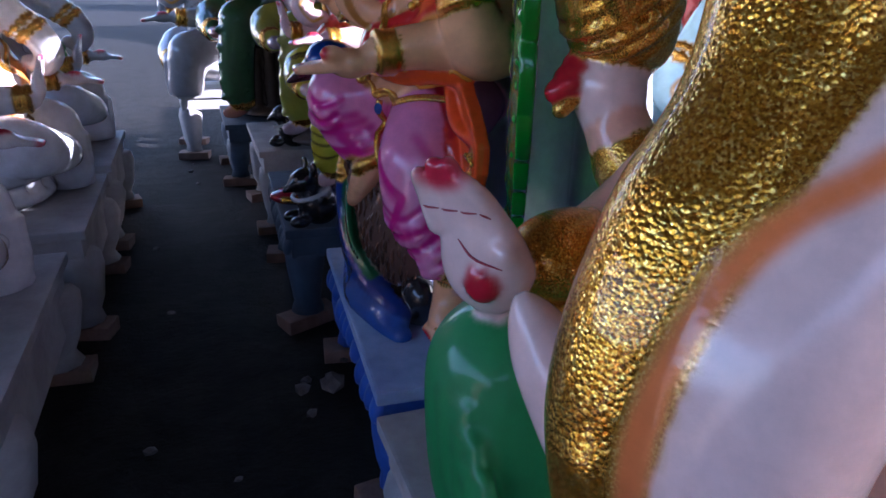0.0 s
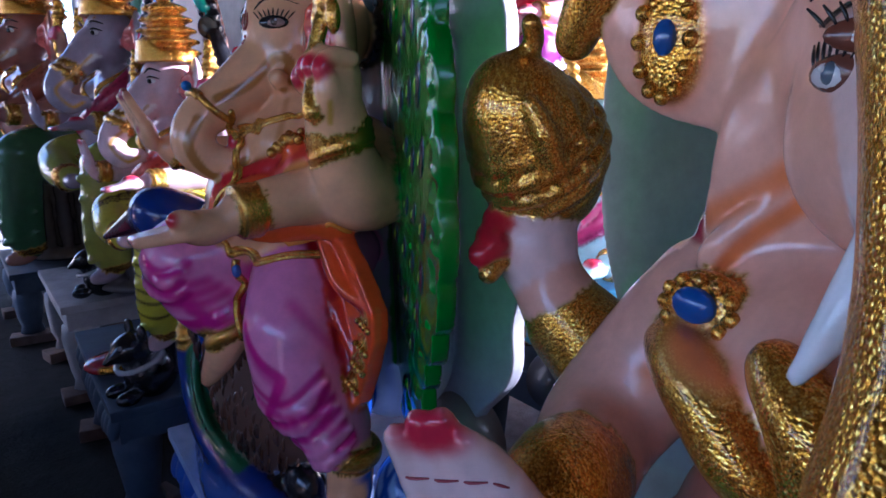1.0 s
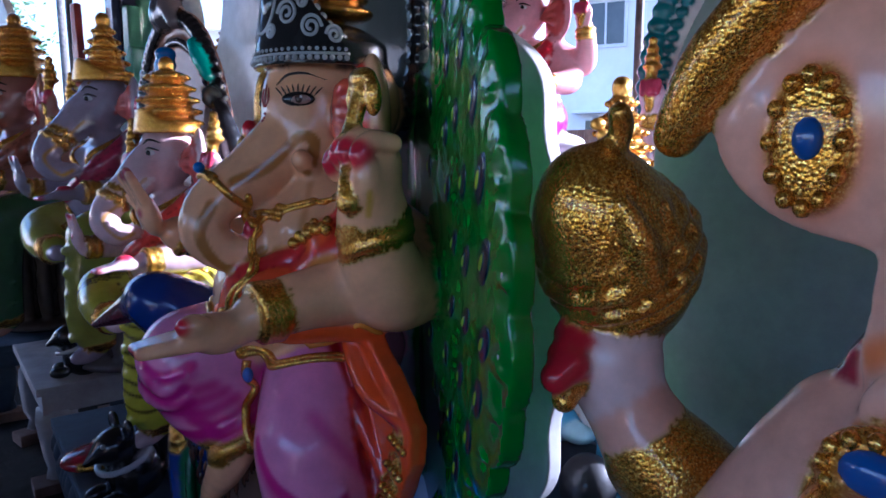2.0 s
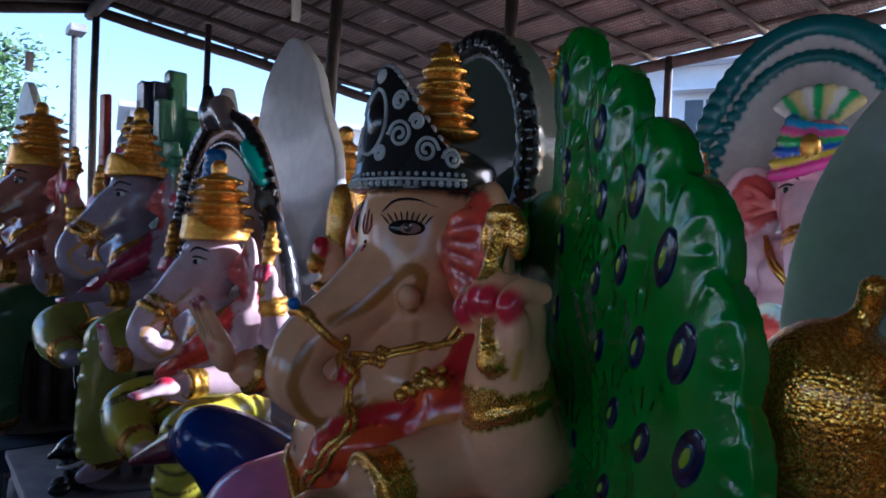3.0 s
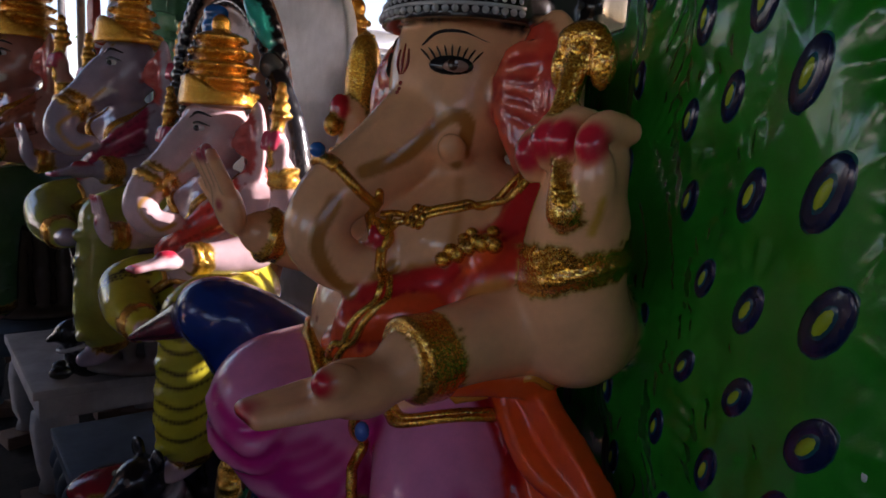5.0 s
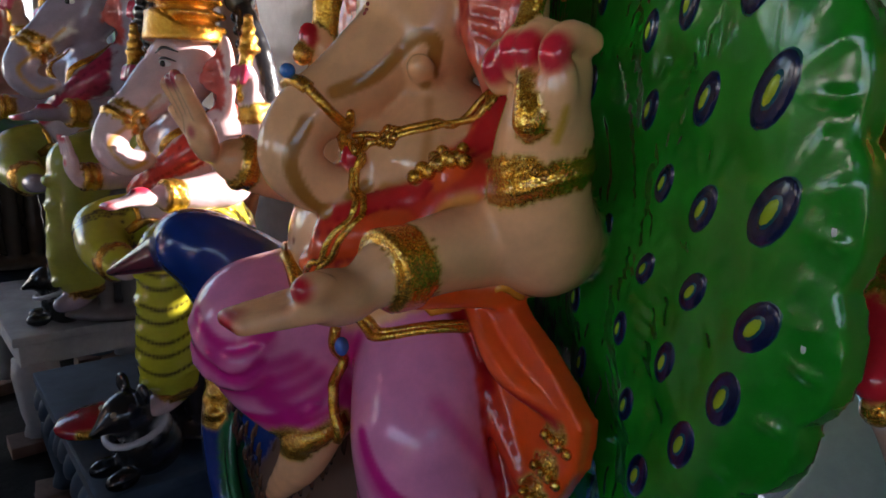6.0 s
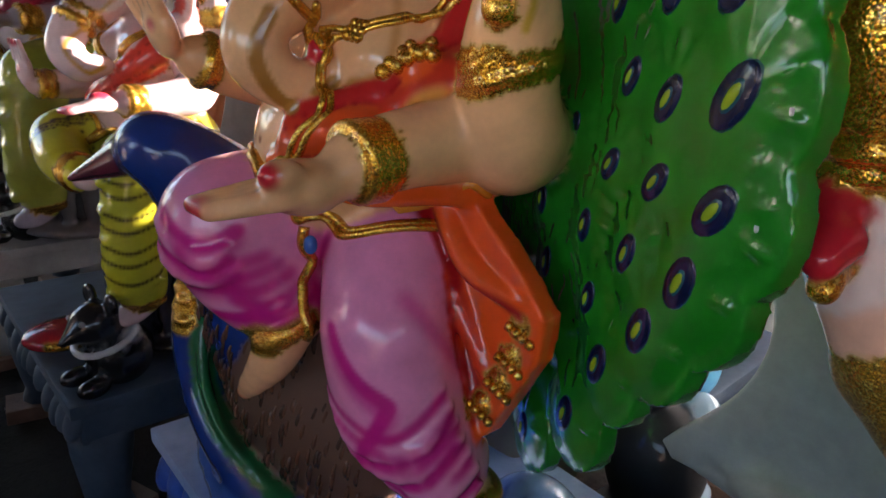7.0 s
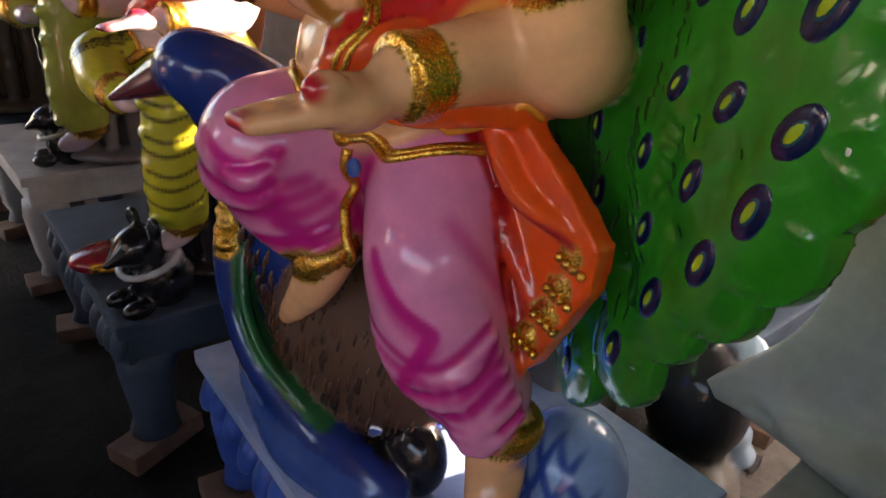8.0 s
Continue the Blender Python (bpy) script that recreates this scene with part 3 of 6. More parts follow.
def face_kit(c, spot, out, side, size, lid, brow, white=(0.30, 0.17, 0.13), iris=(0.05, 0.02, 0.012), rim=BLACK):
    """One painted eye on the face: almond, iris, glint, lashes and brow, lying on the surface round spot."""
    n = Vector(out).normalized()
    spot = c.snap(spot)
    r = Vector((0, 0, 1)).cross(n).normalized() * side
    up = n.cross(r).normalized() * side

    def at(a, b, off=0.003):
        return Vector(spot) + r * a * size + up * b * size + n * (off - (a * a + b * b) * size * size / 0.20)
    spin = tuple(math.degrees(v) for v in Matrix((r, up * 1.0, n * side)).transposed().to_euler())
    c.bead(at(0, 0, -0.001), (0.030 * size, 0.0135 * size, 0.006), rim, spin, 16)
    c.bead(at(0.004, -0.001, 0.0022), (0.020 * size, 0.0095 * size, 0.004), white, spin, 12)
    c.bead(at(0.002, 0.0, 0.0035), (0.0085 * size, 0.0085 * size, 0.004), iris, spin, 12)
    c.bead(at(0.006, 0.003, 0.0075), (0.0025 * size,) * 3, (0.8, 0.8, 0.8), spin, 8)
    for k in range(9):
        f = -0.034 + 0.068 * k / 8
        h = 0.012 - 0.006 * abs(k - 4) / 4
        c.wire([at(f * 0.85, h), at(f, h + 0.007), at(f * 1.22, h + 0.015)], 0.0016, BLACK, 4, True)
    c.wire([at(-0.040, 0.026), at(-0.020, 0.044), at(0.012, 0.046), at(0.046, 0.036), at(0.060, 0.040)], 0.0032 * brow, BLACK, 16, True)


def peacock_statue():
    c = Clay((0.27, 0.96, 0.36), (1.26, 2.36, 1.90), 0.0048)
    skin = SKIN
    pink, deep = (0.80, 0.25, 0.44), (0.62, 0.015, 0.22)
    # peacock: body, breast, neck, head, beak
    c.ball((0.75, 1.80, 0.61), (0.165, 0.27, 0.215), BLUE, 0.02)
    c.ball((0.705, 1.79, 0.615), (0.138, 0.255, 0.195), (0.13, 0.06, 0.035), 0.006, matt=0.9)
    c.tube([(0.74, 1.90, 0.66), (0.70, 1.98, 0.80), (0.64, 2.03, 0.93), (0.56, 2.04, 1.02)], [0.16, 0.135, 0.10, 0.066], BLUE, 16, 0.02)
    c.ball((0.535, 2.06, 1.033), (0.066, 0.080, 0.064), BLUE, 0.02)
    c.limb((0.508, 2.11, 1.015), (0.44, 2.235, 0.955), 0.040, 0.008, (0.11, 0.02, 0.035), 0.008)
    c.bead((0.492, 2.045, 1.045), (0.006, 0.011, 0.009), (0.55, 0.40, 0.05))
    c.bead((0.489, 2.043, 1.045), (0.006, 0.006, 0.006), BLACK)
    c.tube([(0.615, 1.90, 0.80), (0.60, 1.97, 0.775), (0.63, 2.05, 0.79)], [0.016, 0.024, 0.016], GOLD, 10, 0.006)
    c.tube([(0.60, 1.52, 0.385), (0.56, 1.78, 0.39), (0.60, 2.06, 0.40)], [0.03, 0.046, 0.03], (0.03, 0.09, 0.32), 12, 0.03)
    c.tube([(0.64, 2.09, 0.78), (0.60, 2.09, 0.67), (0.585, 2.04, 0.55), (0.575, 1.92, 0.475), (0.585, 1.72, 0.44), (0.62, 1.57, 0.43)], [0.034, 0.034, 0.030, 0.030, 0.028, 0.022], BLUE, 22, 0.04)
    c.tube([(0.615, 2.04, 0.74), (0.585, 2.035, 0.66), (0.568, 1.99, 0.57), (0.562, 1.89, 0.51), (0.575, 1.72, 0.475)], [0.008, 0.010, 0.010, 0.010, 0.006], (0.01, 0.13, 0.04), 22, 0.006)
    for k in range(7):
        p = Vector((0.60, 2.10, 0.80)).lerp(Vector((0.57, 2.075, 0.69)), k / 6)
        c.ball(p + Vector((0, 0.012 * (k % 2), 0)), (0.022, 0.026, 0.014), GOLD, 0.006)
    # tail fan: an upright shell with an eye in each feather
    u = Vector((0.436, 0.90, 0)).normalized()
    w = Vector((u.y, -u.x, 0))
    centre = Vector((0.67, 1.05, 1.16)) + u * 0.375 + w * 0.016
    turn_z = math.degrees(math.atan2(u.y, u.x))
    c.plate(centre, u, (0, 0, 1), lambda s, t: fan_core(s, t), 0.74, 0.030, GREEN, None, 0.01)
    for s, t, big in FEATHERS:
        p = centre + u * s + Vector((0, 0, t)) - w * 0.012
        lean = math.degrees(math.atan2(s - 0.12, t + 0.12)) if t > -0.1 else math.degrees(math.atan2(s - 0.12, 0.35)) * (1.0 + (-0.1 - t))
        spin = (0, lean * 0.55, turn_z)
        q = p - w * 0.013
        c.ball(p, (0.056 * big, 0.015, 0.078 * big), GREEN, 0.010, spin)
        for k in range(5):
            a = radians(lean * 0.55) + (k - 2) * 0.55
            c.tube([p + u * (0.02 * math.sin(a)) + Vector((0, 0, 0.03 * math.cos(a))) - w * 0.006, p + u * (0.058 * big * math.sin(a)) + Vector((0, 0, 0.070 * big * math.cos(a))) - w * 0.006], [0.004, 0.006], GREEN, 4, 0.006)
        c.spray(q, (0.05 * big, 0.05 * big, 0.062 * big), (0.012, 0.27, 0.02), 0.65, 0.3)
        c.bead(q, (0.0205 * big, 0.0035, 0.034 * big), (0.004, 0.075, 0.06), spin, 18)
        c.bead(q - w * 0.0015, (0.0185 * big, 0.0035, 0.031 * big), (0.003, 0.009, 0.045), spin, 18)
        c.bead(q - w * 0.0028, (0.0095 * big, 0.0035, 0.019 * big), (0.005, 0.06, 0.075), spin, 14)
        c.bead(q - w * 0.0040, (0.0062 * big, 0.0035, 0.0140 * big), (0.30, 0.40, 0.015), spin, 12)
    for k in range(34):
        a = math.pi * (0.54 + 0.74 * k / 33)
        c.tube([centre + u * 0.10 - w * 0.014 + Vector((0, 0, 0.02)), centre + u * (0.10 + 0.20 * math.cos(a)) + Vector((0, 0, 0.28 * math.sin(a))) - w * 0.015,
                centre + u * (0.10 + 0.36 * math.cos(a)) + Vector((0, 0, 0.40 * math.sin(a))) - w * 0.012], [0.004, 0.006, 0.004], GREEN, 8, 0.008)
    for a, b in ((1.215, 0.012), (1.115, 0.022)):
        c.bead((0.667 + b * 0.4, 1.052 + b, a), (0.004, 0.002, 0.006), (0.55, 0.55, 0.52), (10, 20, turn_z), 5)
    # back plate: bare behind, dark ornate ring in front
    c.plate((1.21, 1.74, 1.02), (0, 1, 0), (0, 0, 1), lambda s, t: np.sqrt((s / 0.31) ** 2 + (t / 0.66) ** 2) * 0.31 - 0.31 + 0.014 * np.sin(t * 21 + 0.6), 0.70, 0.045, GREY, None, 0.02, matt=0.8)
    c.limb((1.02, 1.74, 0.62), (1.06, 1.74, 1.40), 0.15, 0.12, GREY, 0.05, matt=0.8)
    c.plate((0.975, 1.755, 1.60), (0, 1, 0), (0, 0, 1), lambda s, t: np.sqrt((s / 0.17) ** 2 + (t / 0.245) ** 2) * 0.17 - 0.17, 0.30, 0.07, (0.010, 0.028, 0.012), None, 0.01, matt=0.9)
    for k in range(40):
        a = 2 * math.pi * k / 40
        c.ball((0.945, 1.755 + 0.15 * math.cos(a), 1.60 + 0.222 * math.sin(a)), (0.018, 0.022, 0.024), BLACK, 0.006)
        c.bead((0.925, 1.755 + 0.148 * math.cos(a), 1.60 + 0.22 * math.sin(a)), (0.006, 0.007, 0.007), (0.05, 0.055, 0.05), seg=6)
    # trunk of the body
    c.ball((0.70, 1.695, 1.09), (0.148, 0.15, 0.135), skin, 0.02)
    c.ball((0.765, 1.66, 1.235), (0.112, 0.14, 0.10), skin, 0.05)
    c.ball((0.68, 1.60, 1.215), (0.05, 0.055, 0.05), skin, 0.04)
    c.ball((0.78, 1.69, 0.96), (0.15, 0.14, 0.09), pink, 0.03)
    # head, trunk, ears
    c.ball((0.765, 1.69, 1.445), (0.108, 0.094, 0.118), skin, 0.03)
    c.ball((0.83, 1.69, 1.45), (0.10, 0.11, 0.115), skin, 0.03)
    c.ball((0.735, 1.68, 1.375), (0.075, 0.078, 0.075), skin, 0.04)
    c.tube([(0.72, 1.69, 1.385), (0.623, 1.69, 1.315), (0.548, 1.685, 1.268), (0.532, 1.68, 1.215), (0.575, 1.665, 1.180), (0.622, 1.65, 1.195)],
           [0.070, 0.052, 0.042, 0.040, 0.034, 0.024], skin, 24, 0.005)
    c.line([(0.535, 1.645, 1.325), (0.56, 1.635, 1.29), (0.60, 1.635, 1.255), (0.60, 1.64, 1.235)], 0.0075, GOLD, 14)
    c.ball((0.66, 1.67, 1.215), (0.05, 0.06, 0.06), skin, 0.02)
    c.line([(0.56, 1.735, 1.31), (0.535, 1.71, 1.325), (0.535, 1.68, 1.328), (0.54, 1.65, 1.318)], 0.011, GOLD, 14)
    c.bead((0.528, 1.68, 1.333), (0.010, 0.013, 0.010), (0.01, 0.10, 0.35))
    c.ball((0.602, 1.645, 1.222), (0.014, 0.016, 0.02), RED, 0.006)
    c.limb((0.705, 1.62, 1.335), (0.685, 1.605, 1.345), 0.022, 0.018, skin, 0.01)
    for side in (-1, 1):
        y = 1.69 + side * 0.150
        c.ball((0.795, y, 1.41), (0.030, 0.090, 0.120), skin, 0.02, (0, 0, 24 * side))
        c.ball((0.776, y - 0.004 * side, 1.41), (0.026, 0.074, 0.102), (0.66, 0.06, 0.03), 0.006, (0, 0, 24 * side))
        for k in range(6):
            c.tube([(0.752, y - 0.055 * side, 1.425), (0.742, y - 0.01 * side, 1.36 + 0.022 * k), (0.762, y + 0.05 * side, 1.325 + 0.028 * k)], [0.005, 0.011, 0.005], (0.74, 0.11, 0.05), 8, 0.010)
            c.brush([(0.752, y - 0.055 * side, 1.415), (0.742, y - 0.01 * side, 1.349 + 0.022 * k), (0.762, y + 0.05 * side, 1.311 + 0.028 * k)], 0.012, (0.38, 0.012, 0.015), 0.6, 18)
        c.tube([(0.758, y - 0.05 * side, 1.41), (0.755, y, 1.35), (0.765, y + 0.01 * side, 1.30)], [0.014, 0.02, 0.014], (0.62, 0.14, 0.08), 8, 0.012)
        c.tube([(0.758, y - 0.05 * side, 1.43), (0.752, y, 1.45), (0.765, y + 0.045 * side, 1.46)], [0.012, 0.018, 0.012], (0.60, 0.05, 0.03), 8, 0.012)
    # crown: silver-on-black tiara and gilt tiers
    cx, cy = 0.775, 1.69

    def tiara(x, y, z):
        rr = np.sqrt((x - cx) ** 2 + (y - cy) ** 2)
        phi = np.arctan2(y - cy, -(x - cx))
        top = 1.555 + 0.165 * np.maximum(np.cos(phi), 0) ** 1.6
        wall = np.abs(rr - (0.114 - 0.18 * (z - 1.52))) - 0.012
        return np.maximum(np.maximum(wall, z - top), 1.512 - z) * 0.8
    c.put((0.62, 1.52, 1.50), (0.95, 1.86, 1.74), tiara, BLACK, 0.01)
    c.ball((0.80, 1.69, 1.545), (0.10, 0.102, 0.055), BLACK, 0.02)

    def on_tiara(phi, z, off=0.010):
        rr = 0.114 - 0.18 * (z - 1.52) + off
        return (cx - rr * math.cos(phi), cy + rr * math.sin(phi), z)
    silver = (0.46, 0.47, 0.47)
    for phi, z, size, way in ((-0.55, 1.60, 0.024, 1), (-0.95, 1.575, 0.022, -1), (-0.50, 1.655, 0.017, -1), (-1.30, 1.562, 0.017, 1), (-0.80, 1.62, 0.014, 1),
                              (0.55, 1.60, 0.024, -1), (0.95, 1.575, 0.022, 1), (0.50, 1.655, 0.017, 1), (1.30, 1.562, 0.017, -1), (-0.25, 1.57, 0.014, 1), (0.25, 1.57, 0.014, -1)):
        pts = []
        for k in range(15):
            a = k / 14 * 3.6 * math.pi
            rad = size * (1 - 0.8 * k / 14)
            pts.append(on_tiara(phi + way * rad * math.cos(a) / 0.13, z + rad * math.sin(a), 0.012))
        c.wire(pts, 0.0034, silver, 40)
    for k in range(29):
        phi = -1.45 + 2.9 * k / 28
        c.bead(on_tiara(phi, 1.522, 0.013), 0.0052, silver, seg=6)
        c.bead(on_tiara(phi, 1.537, 0.012), 0.0038, silver, seg=6)
        top = 1.553 + 0.165 * max(math.cos(phi), 0) ** 1.6
        c.bead(on_tiara(phi, top, 0.004), 0.0075, (0.30, 0.31, 0.32), seg=6)
    c.wire([on_tiara(-1.5 + 3.0 * k / 11, 1.529, 0.013) for k in range(12)], 0.0028, silver, 30)
    c.wire([on_tiara(-0.28 * math.sin(a), 1.625 + 0.055 * math.cos(a), 0.012) for a in (2 * math.pi * k / 12 for k in range(13))], 0.0036, silver, 30)
    c.bead(on_tiara(0, 1.625, 0.004), (0.014, 0.026, 0.042), BLACK)
    c.bead(on_tiara(0, 1.70, 0.004), (0.014, 0.016, 0.016), silver)
    for z, r in ((1.62, 0.068), (1.648, 0.060), (1.678, 0.058), (1.704, 0.050), (1.730, 0.042), (1.752, 0.028)):
        c.ball((0.815, 1.69, z), (r, r, 0.017), GOLD, 0.003)
    c.ball((0.815, 1.69, 1.772), 0.014, GOLD, 0.004)
    # left back arm with the raised hand and gilt axe
    c.tube([(0.84, 1.56, 1.20), (0.81, 1.48, 1.13), (0.745, 1.425, 1.135)], [0.07, 0.075, 0.068], skin, 10, 0.02)
    c.tube([(0.735, 1.42, 1.15), (0.712, 1.405, 1.21), (0.700, 1.39, 1.26)], [0.064, 0.050, 0.052], skin, 8, 0.02)
    c.ball((0.694, 1.385, 1.290), (0.046, 0.058, 0.066), skin, 0.02, (0, 0, -30))
    c.ball((0.708, 1.385, 1.340), (0.036, 0.050, 0.042), skin, 0.02, (0, 0, -30))
    c.ball((0.660, 1.345, 1.318), (0.022, 0.022, 0.042), skin, 0.015)
    for y, z in ((1.428, 1.352), (1.405, 1.366), (1.382, 1.368), (1.345, 1.364)):
        c.tube([(0.705, y - 0.004, z + 0.006), (0.672, y, z + 0.010), (0.650, y, z - 0.008), (0.655, y - 0.004, z - 0.030)], [0.015, 0.016, 0.015, 0.012], skin, 8, 0.004)
        c.spray((0.638, y - 0.008, z - 0.008), (0.045, 0.022, 0.030), (0.60, 0.02, 0.04), 1.0, 0.5)
    c.spray((0.65, 1.36, 1.33), (0.03, 0.05, 0.022), (0.62, 0.06, 0.07), 0.5, 0.1)
    c.tube([(0.648, 1.378, 1.335), (0.642, 1.368, 1.310), (0.640, 1.362, 1.285)], [0.010, 0.014, 0.019], GOLD, 8, 0.003)
    c.limb((0.668, 1.400, 1.385), (0.690, 1.400, 1.452), 0.014, 0.014, GOLD, 0.004)
    c.ball((0.690, 1.398, 1.468), (0.016, 0.034, 0.018), GOLD, 0.004)
    c.ball((0.690, 1.424, 1.438), (0.013, 0.014, 0.026), GOLD, 0.004)
    c.ball((0.690, 1.368, 1.440), (0.013, 0.016, 0.030), GOLD, 0.004)
    c.brush([(0.655, 1.432, 1.32), (0.655, 1.425, 1.29), (0.66, 1.43, 1.255)], 0.010, (0.62, 0.33, 0.04), 0.8, 20)
    c.brush([(0.655, 1.325, 1.30), (0.66, 1.34, 1.265)], 0.008, (0.62, 0.33, 0.04), 0.8, 12)
    for dz in (-0.015, 0.0, 0.015):
        c.ring((0.708, 1.400 + 0.25 * dz, 1.232 + dz), (-0.22, 0.25, 0.95), 0.057, 0.0085, GOLD, blend=0.002)
    # left front arm, open palm over the knee
    c.tube([(0.80, 1.54, 1.20), (0.74, 1.49, 1.14), (0.69, 1.475, 1.128), (0.60, 1.475, 1.12), (0.535, 1.48, 1.107)], [0.072, 0.058, 0.048, 0.040, 0.034], skin, 16, 0.02)
    c.ball((0.475, 1.482, 1.090), (0.050, 0.038, 0.032), skin, 0.02, (0, 8, 0))
    for k in range(4):
        c.limb((0.445, 1.462 + 0.017 * k, 1.086), (0.368, 1.482 + 0.013 * k, 1.077), 0.014, 0.010, skin, 0.006)
    c.ball((0.435, 1.458, 1.112), (0.026, 0.018, 0.018), skin, 0.012)
    for dx in (-0.013, 0.0, 0.013):
        c.ring((0.553 + dx, 1.478, 1.111), (1, 0.0, 0.12), 0.043, 0.0085, GOLD)
    # right front arm, raised palm
    c.tube([(0.79, 1.80, 1.21), (0.70, 1.88, 1.17), (0.61, 1.89, 1.18), (0.54, 1.885, 1.20)], [0.065, 0.048, 0.038, 0.030], skin, 12, 0.02)
    c.ball((0.492, 1.882, 1.238), (0.020, 0.036, 0.042), skin, 0.015, (0, -15, 0))
    for k in range(4):
        c.limb((0.480, 1.855 + 0.018 * k, 1.268), (0.452, 1.848 + 0.020 * k, 1.325 - 0.006 * abs(k - 1)), 0.011, 0.009, skin, 0.005)
    c.limb((0.49, 1.915, 1.24), (0.47, 1.93, 1.275), 0.012, 0.009, skin, 0.006)
    c.spray((0.452, 1.875, 1.32), (0.03, 0.05, 0.022), (0.35, 0.03, 0.05))
    c.spray((0.478, 1.872, 1.245), 0.016, (0.45, 0.05, 0.06))
    c.ring((0.555, 1.886, 1.195), (-0.9, 0.0, 0.3), 0.036, 0.010, GOLD)
    # right back arm with gilt goad
    c.tube([(0.86, 1.80, 1.22), (0.86, 1.95, 1.17), (0.82, 2.04, 1.25), (0.80, 2.05, 1.34)], [0.06, 0.05, 0.038, 0.030], skin, 12, 0.02)
    c.ball((0.800, 2.05, 1.385), (0.028, 0.032, 0.05), skin, 0.01)
    c.tube([(0.815, 2.05, 1.40), (0.825, 2.055, 1.48), (0.822, 2.05, 1.53)], [0.03, 0.034, 0.022], GOLD, 8, 0.01)
    c.ball((0.77, 2.05, 1.405), (0.018, 0.02, 0.03), RED, 0.008)
    c.ball((0.757, 2.05, 1.375), (0.018, 0.02, 0.022), GOLD, 0.006)
    c.ring((0.80, 2.05, 1.325), (0, 0, 1), 0.036, 0.010, GOLD)
    # legs in a pink dhoti with drawn folds, shade painted beneath them in magenta
    c.tube([(0.78, 1.73, 0.98), (0.65, 1.765, 0.965), (0.515, 1.77, 0.98)], [0.11, 0.10, 0.078], pink, 12, 0.03)
    c.tube([(0.51, 1.77, 0.972), (0.55, 1.755, 0.895), (0.592, 1.71, 0.835)], [0.078, 0.072, 0.056], pink, 10, 0.03)
    for k in range(5):
        f = k / 4
        p = Vector((0.475, 1.72, 0.955)).lerp(Vector((0.545, 1.67, 0.86)), f)
        c.tube([p + Vector((-0.025, 0.03, 0.015)), p, p + Vector((0.055, -0.01, -0.004 + 0.03 * f))], [0.005, 0.012, 0.004], pink, 7, 0.008)
        c.brush([p + Vector((-0.03, 0.02, 0.0)), p + Vector((0.0, -0.015, -0.016)), p + Vector((0.06, -0.02, -0.012 + 0.03 * f))], 0.020, deep, 0.5)
    c.ring((0.572, 1.690, 0.812), (0.25, -0.45, -0.85), 0.046, 0.012, GOLD, 1.4)
    c.tube([(0.575, 1.685, 0.815), (0.548, 1.695, 0.765), (0.530, 1.745, 0.697)], [0.036, 0.032, 0.016], skin, 8, 0.01)
    c.tube([(0.80, 1.67, 0.95), (0.71, 1.60, 0.935), (0.645, 1.54, 0.85)], [0.10, 0.092, 0.080], pink, 12, 0.03)
    c.tube([(0.645, 1.54, 0.845), (0.662, 1.515, 0.74), (0.700, 1.465, 0.64)], [0.080, 0.084, 0.066], pink, 12, 0.03)
    for k in range(7):
        f = k / 6
        a = Vector((0.60, 1.565, 0.79)).lerp(Vector((0.64, 1.50, 0.625)), f)
        b = Vector((0.655, 1.43, 0.80)).lerp(Vector((0.70, 1.385, 0.65)), f)
        m = (a + b) / 2 + Vector((-0.028, -0.028, -0.05 + 0.015 * f))
        c.tube([a, m, b], [0.006, 0.017, 0.006], pink, 8, 0.008)
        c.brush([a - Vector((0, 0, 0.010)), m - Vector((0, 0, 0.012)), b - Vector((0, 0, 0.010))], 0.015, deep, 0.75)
    knee = [[(0.47, 1.86, 0.985), (0.45, 1.80, 0.915), (0.47, 1.72, 0.90), (0.49, 1.67, 0.915)], [(0.45, 1.80, 0.965), (0.46, 1.72, 0.93), (0.48, 1.675, 0.945)],
            [(0.44, 1.775, 1.00), (0.46, 1.715, 0.965), (0.49, 1.66, 0.99)], [(0.50, 1.74, 0.86), (0.52, 1.69, 0.855), (0.55, 1.64, 0.88)]]
    shin = [[(0.58, 1.548, 0.868), (0.58, 1.508, 0.816), (0.60, 1.47, 0.782)],
            [(0.60, 1.600, 0.73), (0.60, 1.545, 0.665), (0.62, 1.456, 0.662), (0.66, 1.385, 0.72)], [(0.59, 1.58, 0.75), (0.59, 1.52, 0.695), (0.62, 1.44, 0.705), (0.66, 1.40, 0.76)],
            [(0.62, 1.59, 0.68), (0.64, 1.53, 0.625), (0.67, 1.44, 0.63), (0.70, 1.39, 0.66)], [(0.60, 1.47, 0.78), (0.60, 1.49, 0.73), (0.61, 1.51, 0.69)]]
    for line in knee[:2] + shin[1:4]:
        c.tube([c.snap(Vector(q) + Vector((-0.004, -0.006, 0.014)), -0.004) for q in line], [0.006, 0.014, 0.006], pink, 12, 0.012)
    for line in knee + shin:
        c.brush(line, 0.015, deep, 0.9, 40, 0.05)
        # wider soft magenta under each drawn line paints the fold's shade
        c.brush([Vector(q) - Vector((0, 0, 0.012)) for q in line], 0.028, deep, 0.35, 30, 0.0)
    # magenta between the thighs, again shade put into the colour
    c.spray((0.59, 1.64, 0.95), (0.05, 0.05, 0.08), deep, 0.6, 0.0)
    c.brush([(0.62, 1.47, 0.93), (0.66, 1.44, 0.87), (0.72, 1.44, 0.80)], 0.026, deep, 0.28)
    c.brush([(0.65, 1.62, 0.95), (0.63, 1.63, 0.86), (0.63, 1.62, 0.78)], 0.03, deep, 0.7)
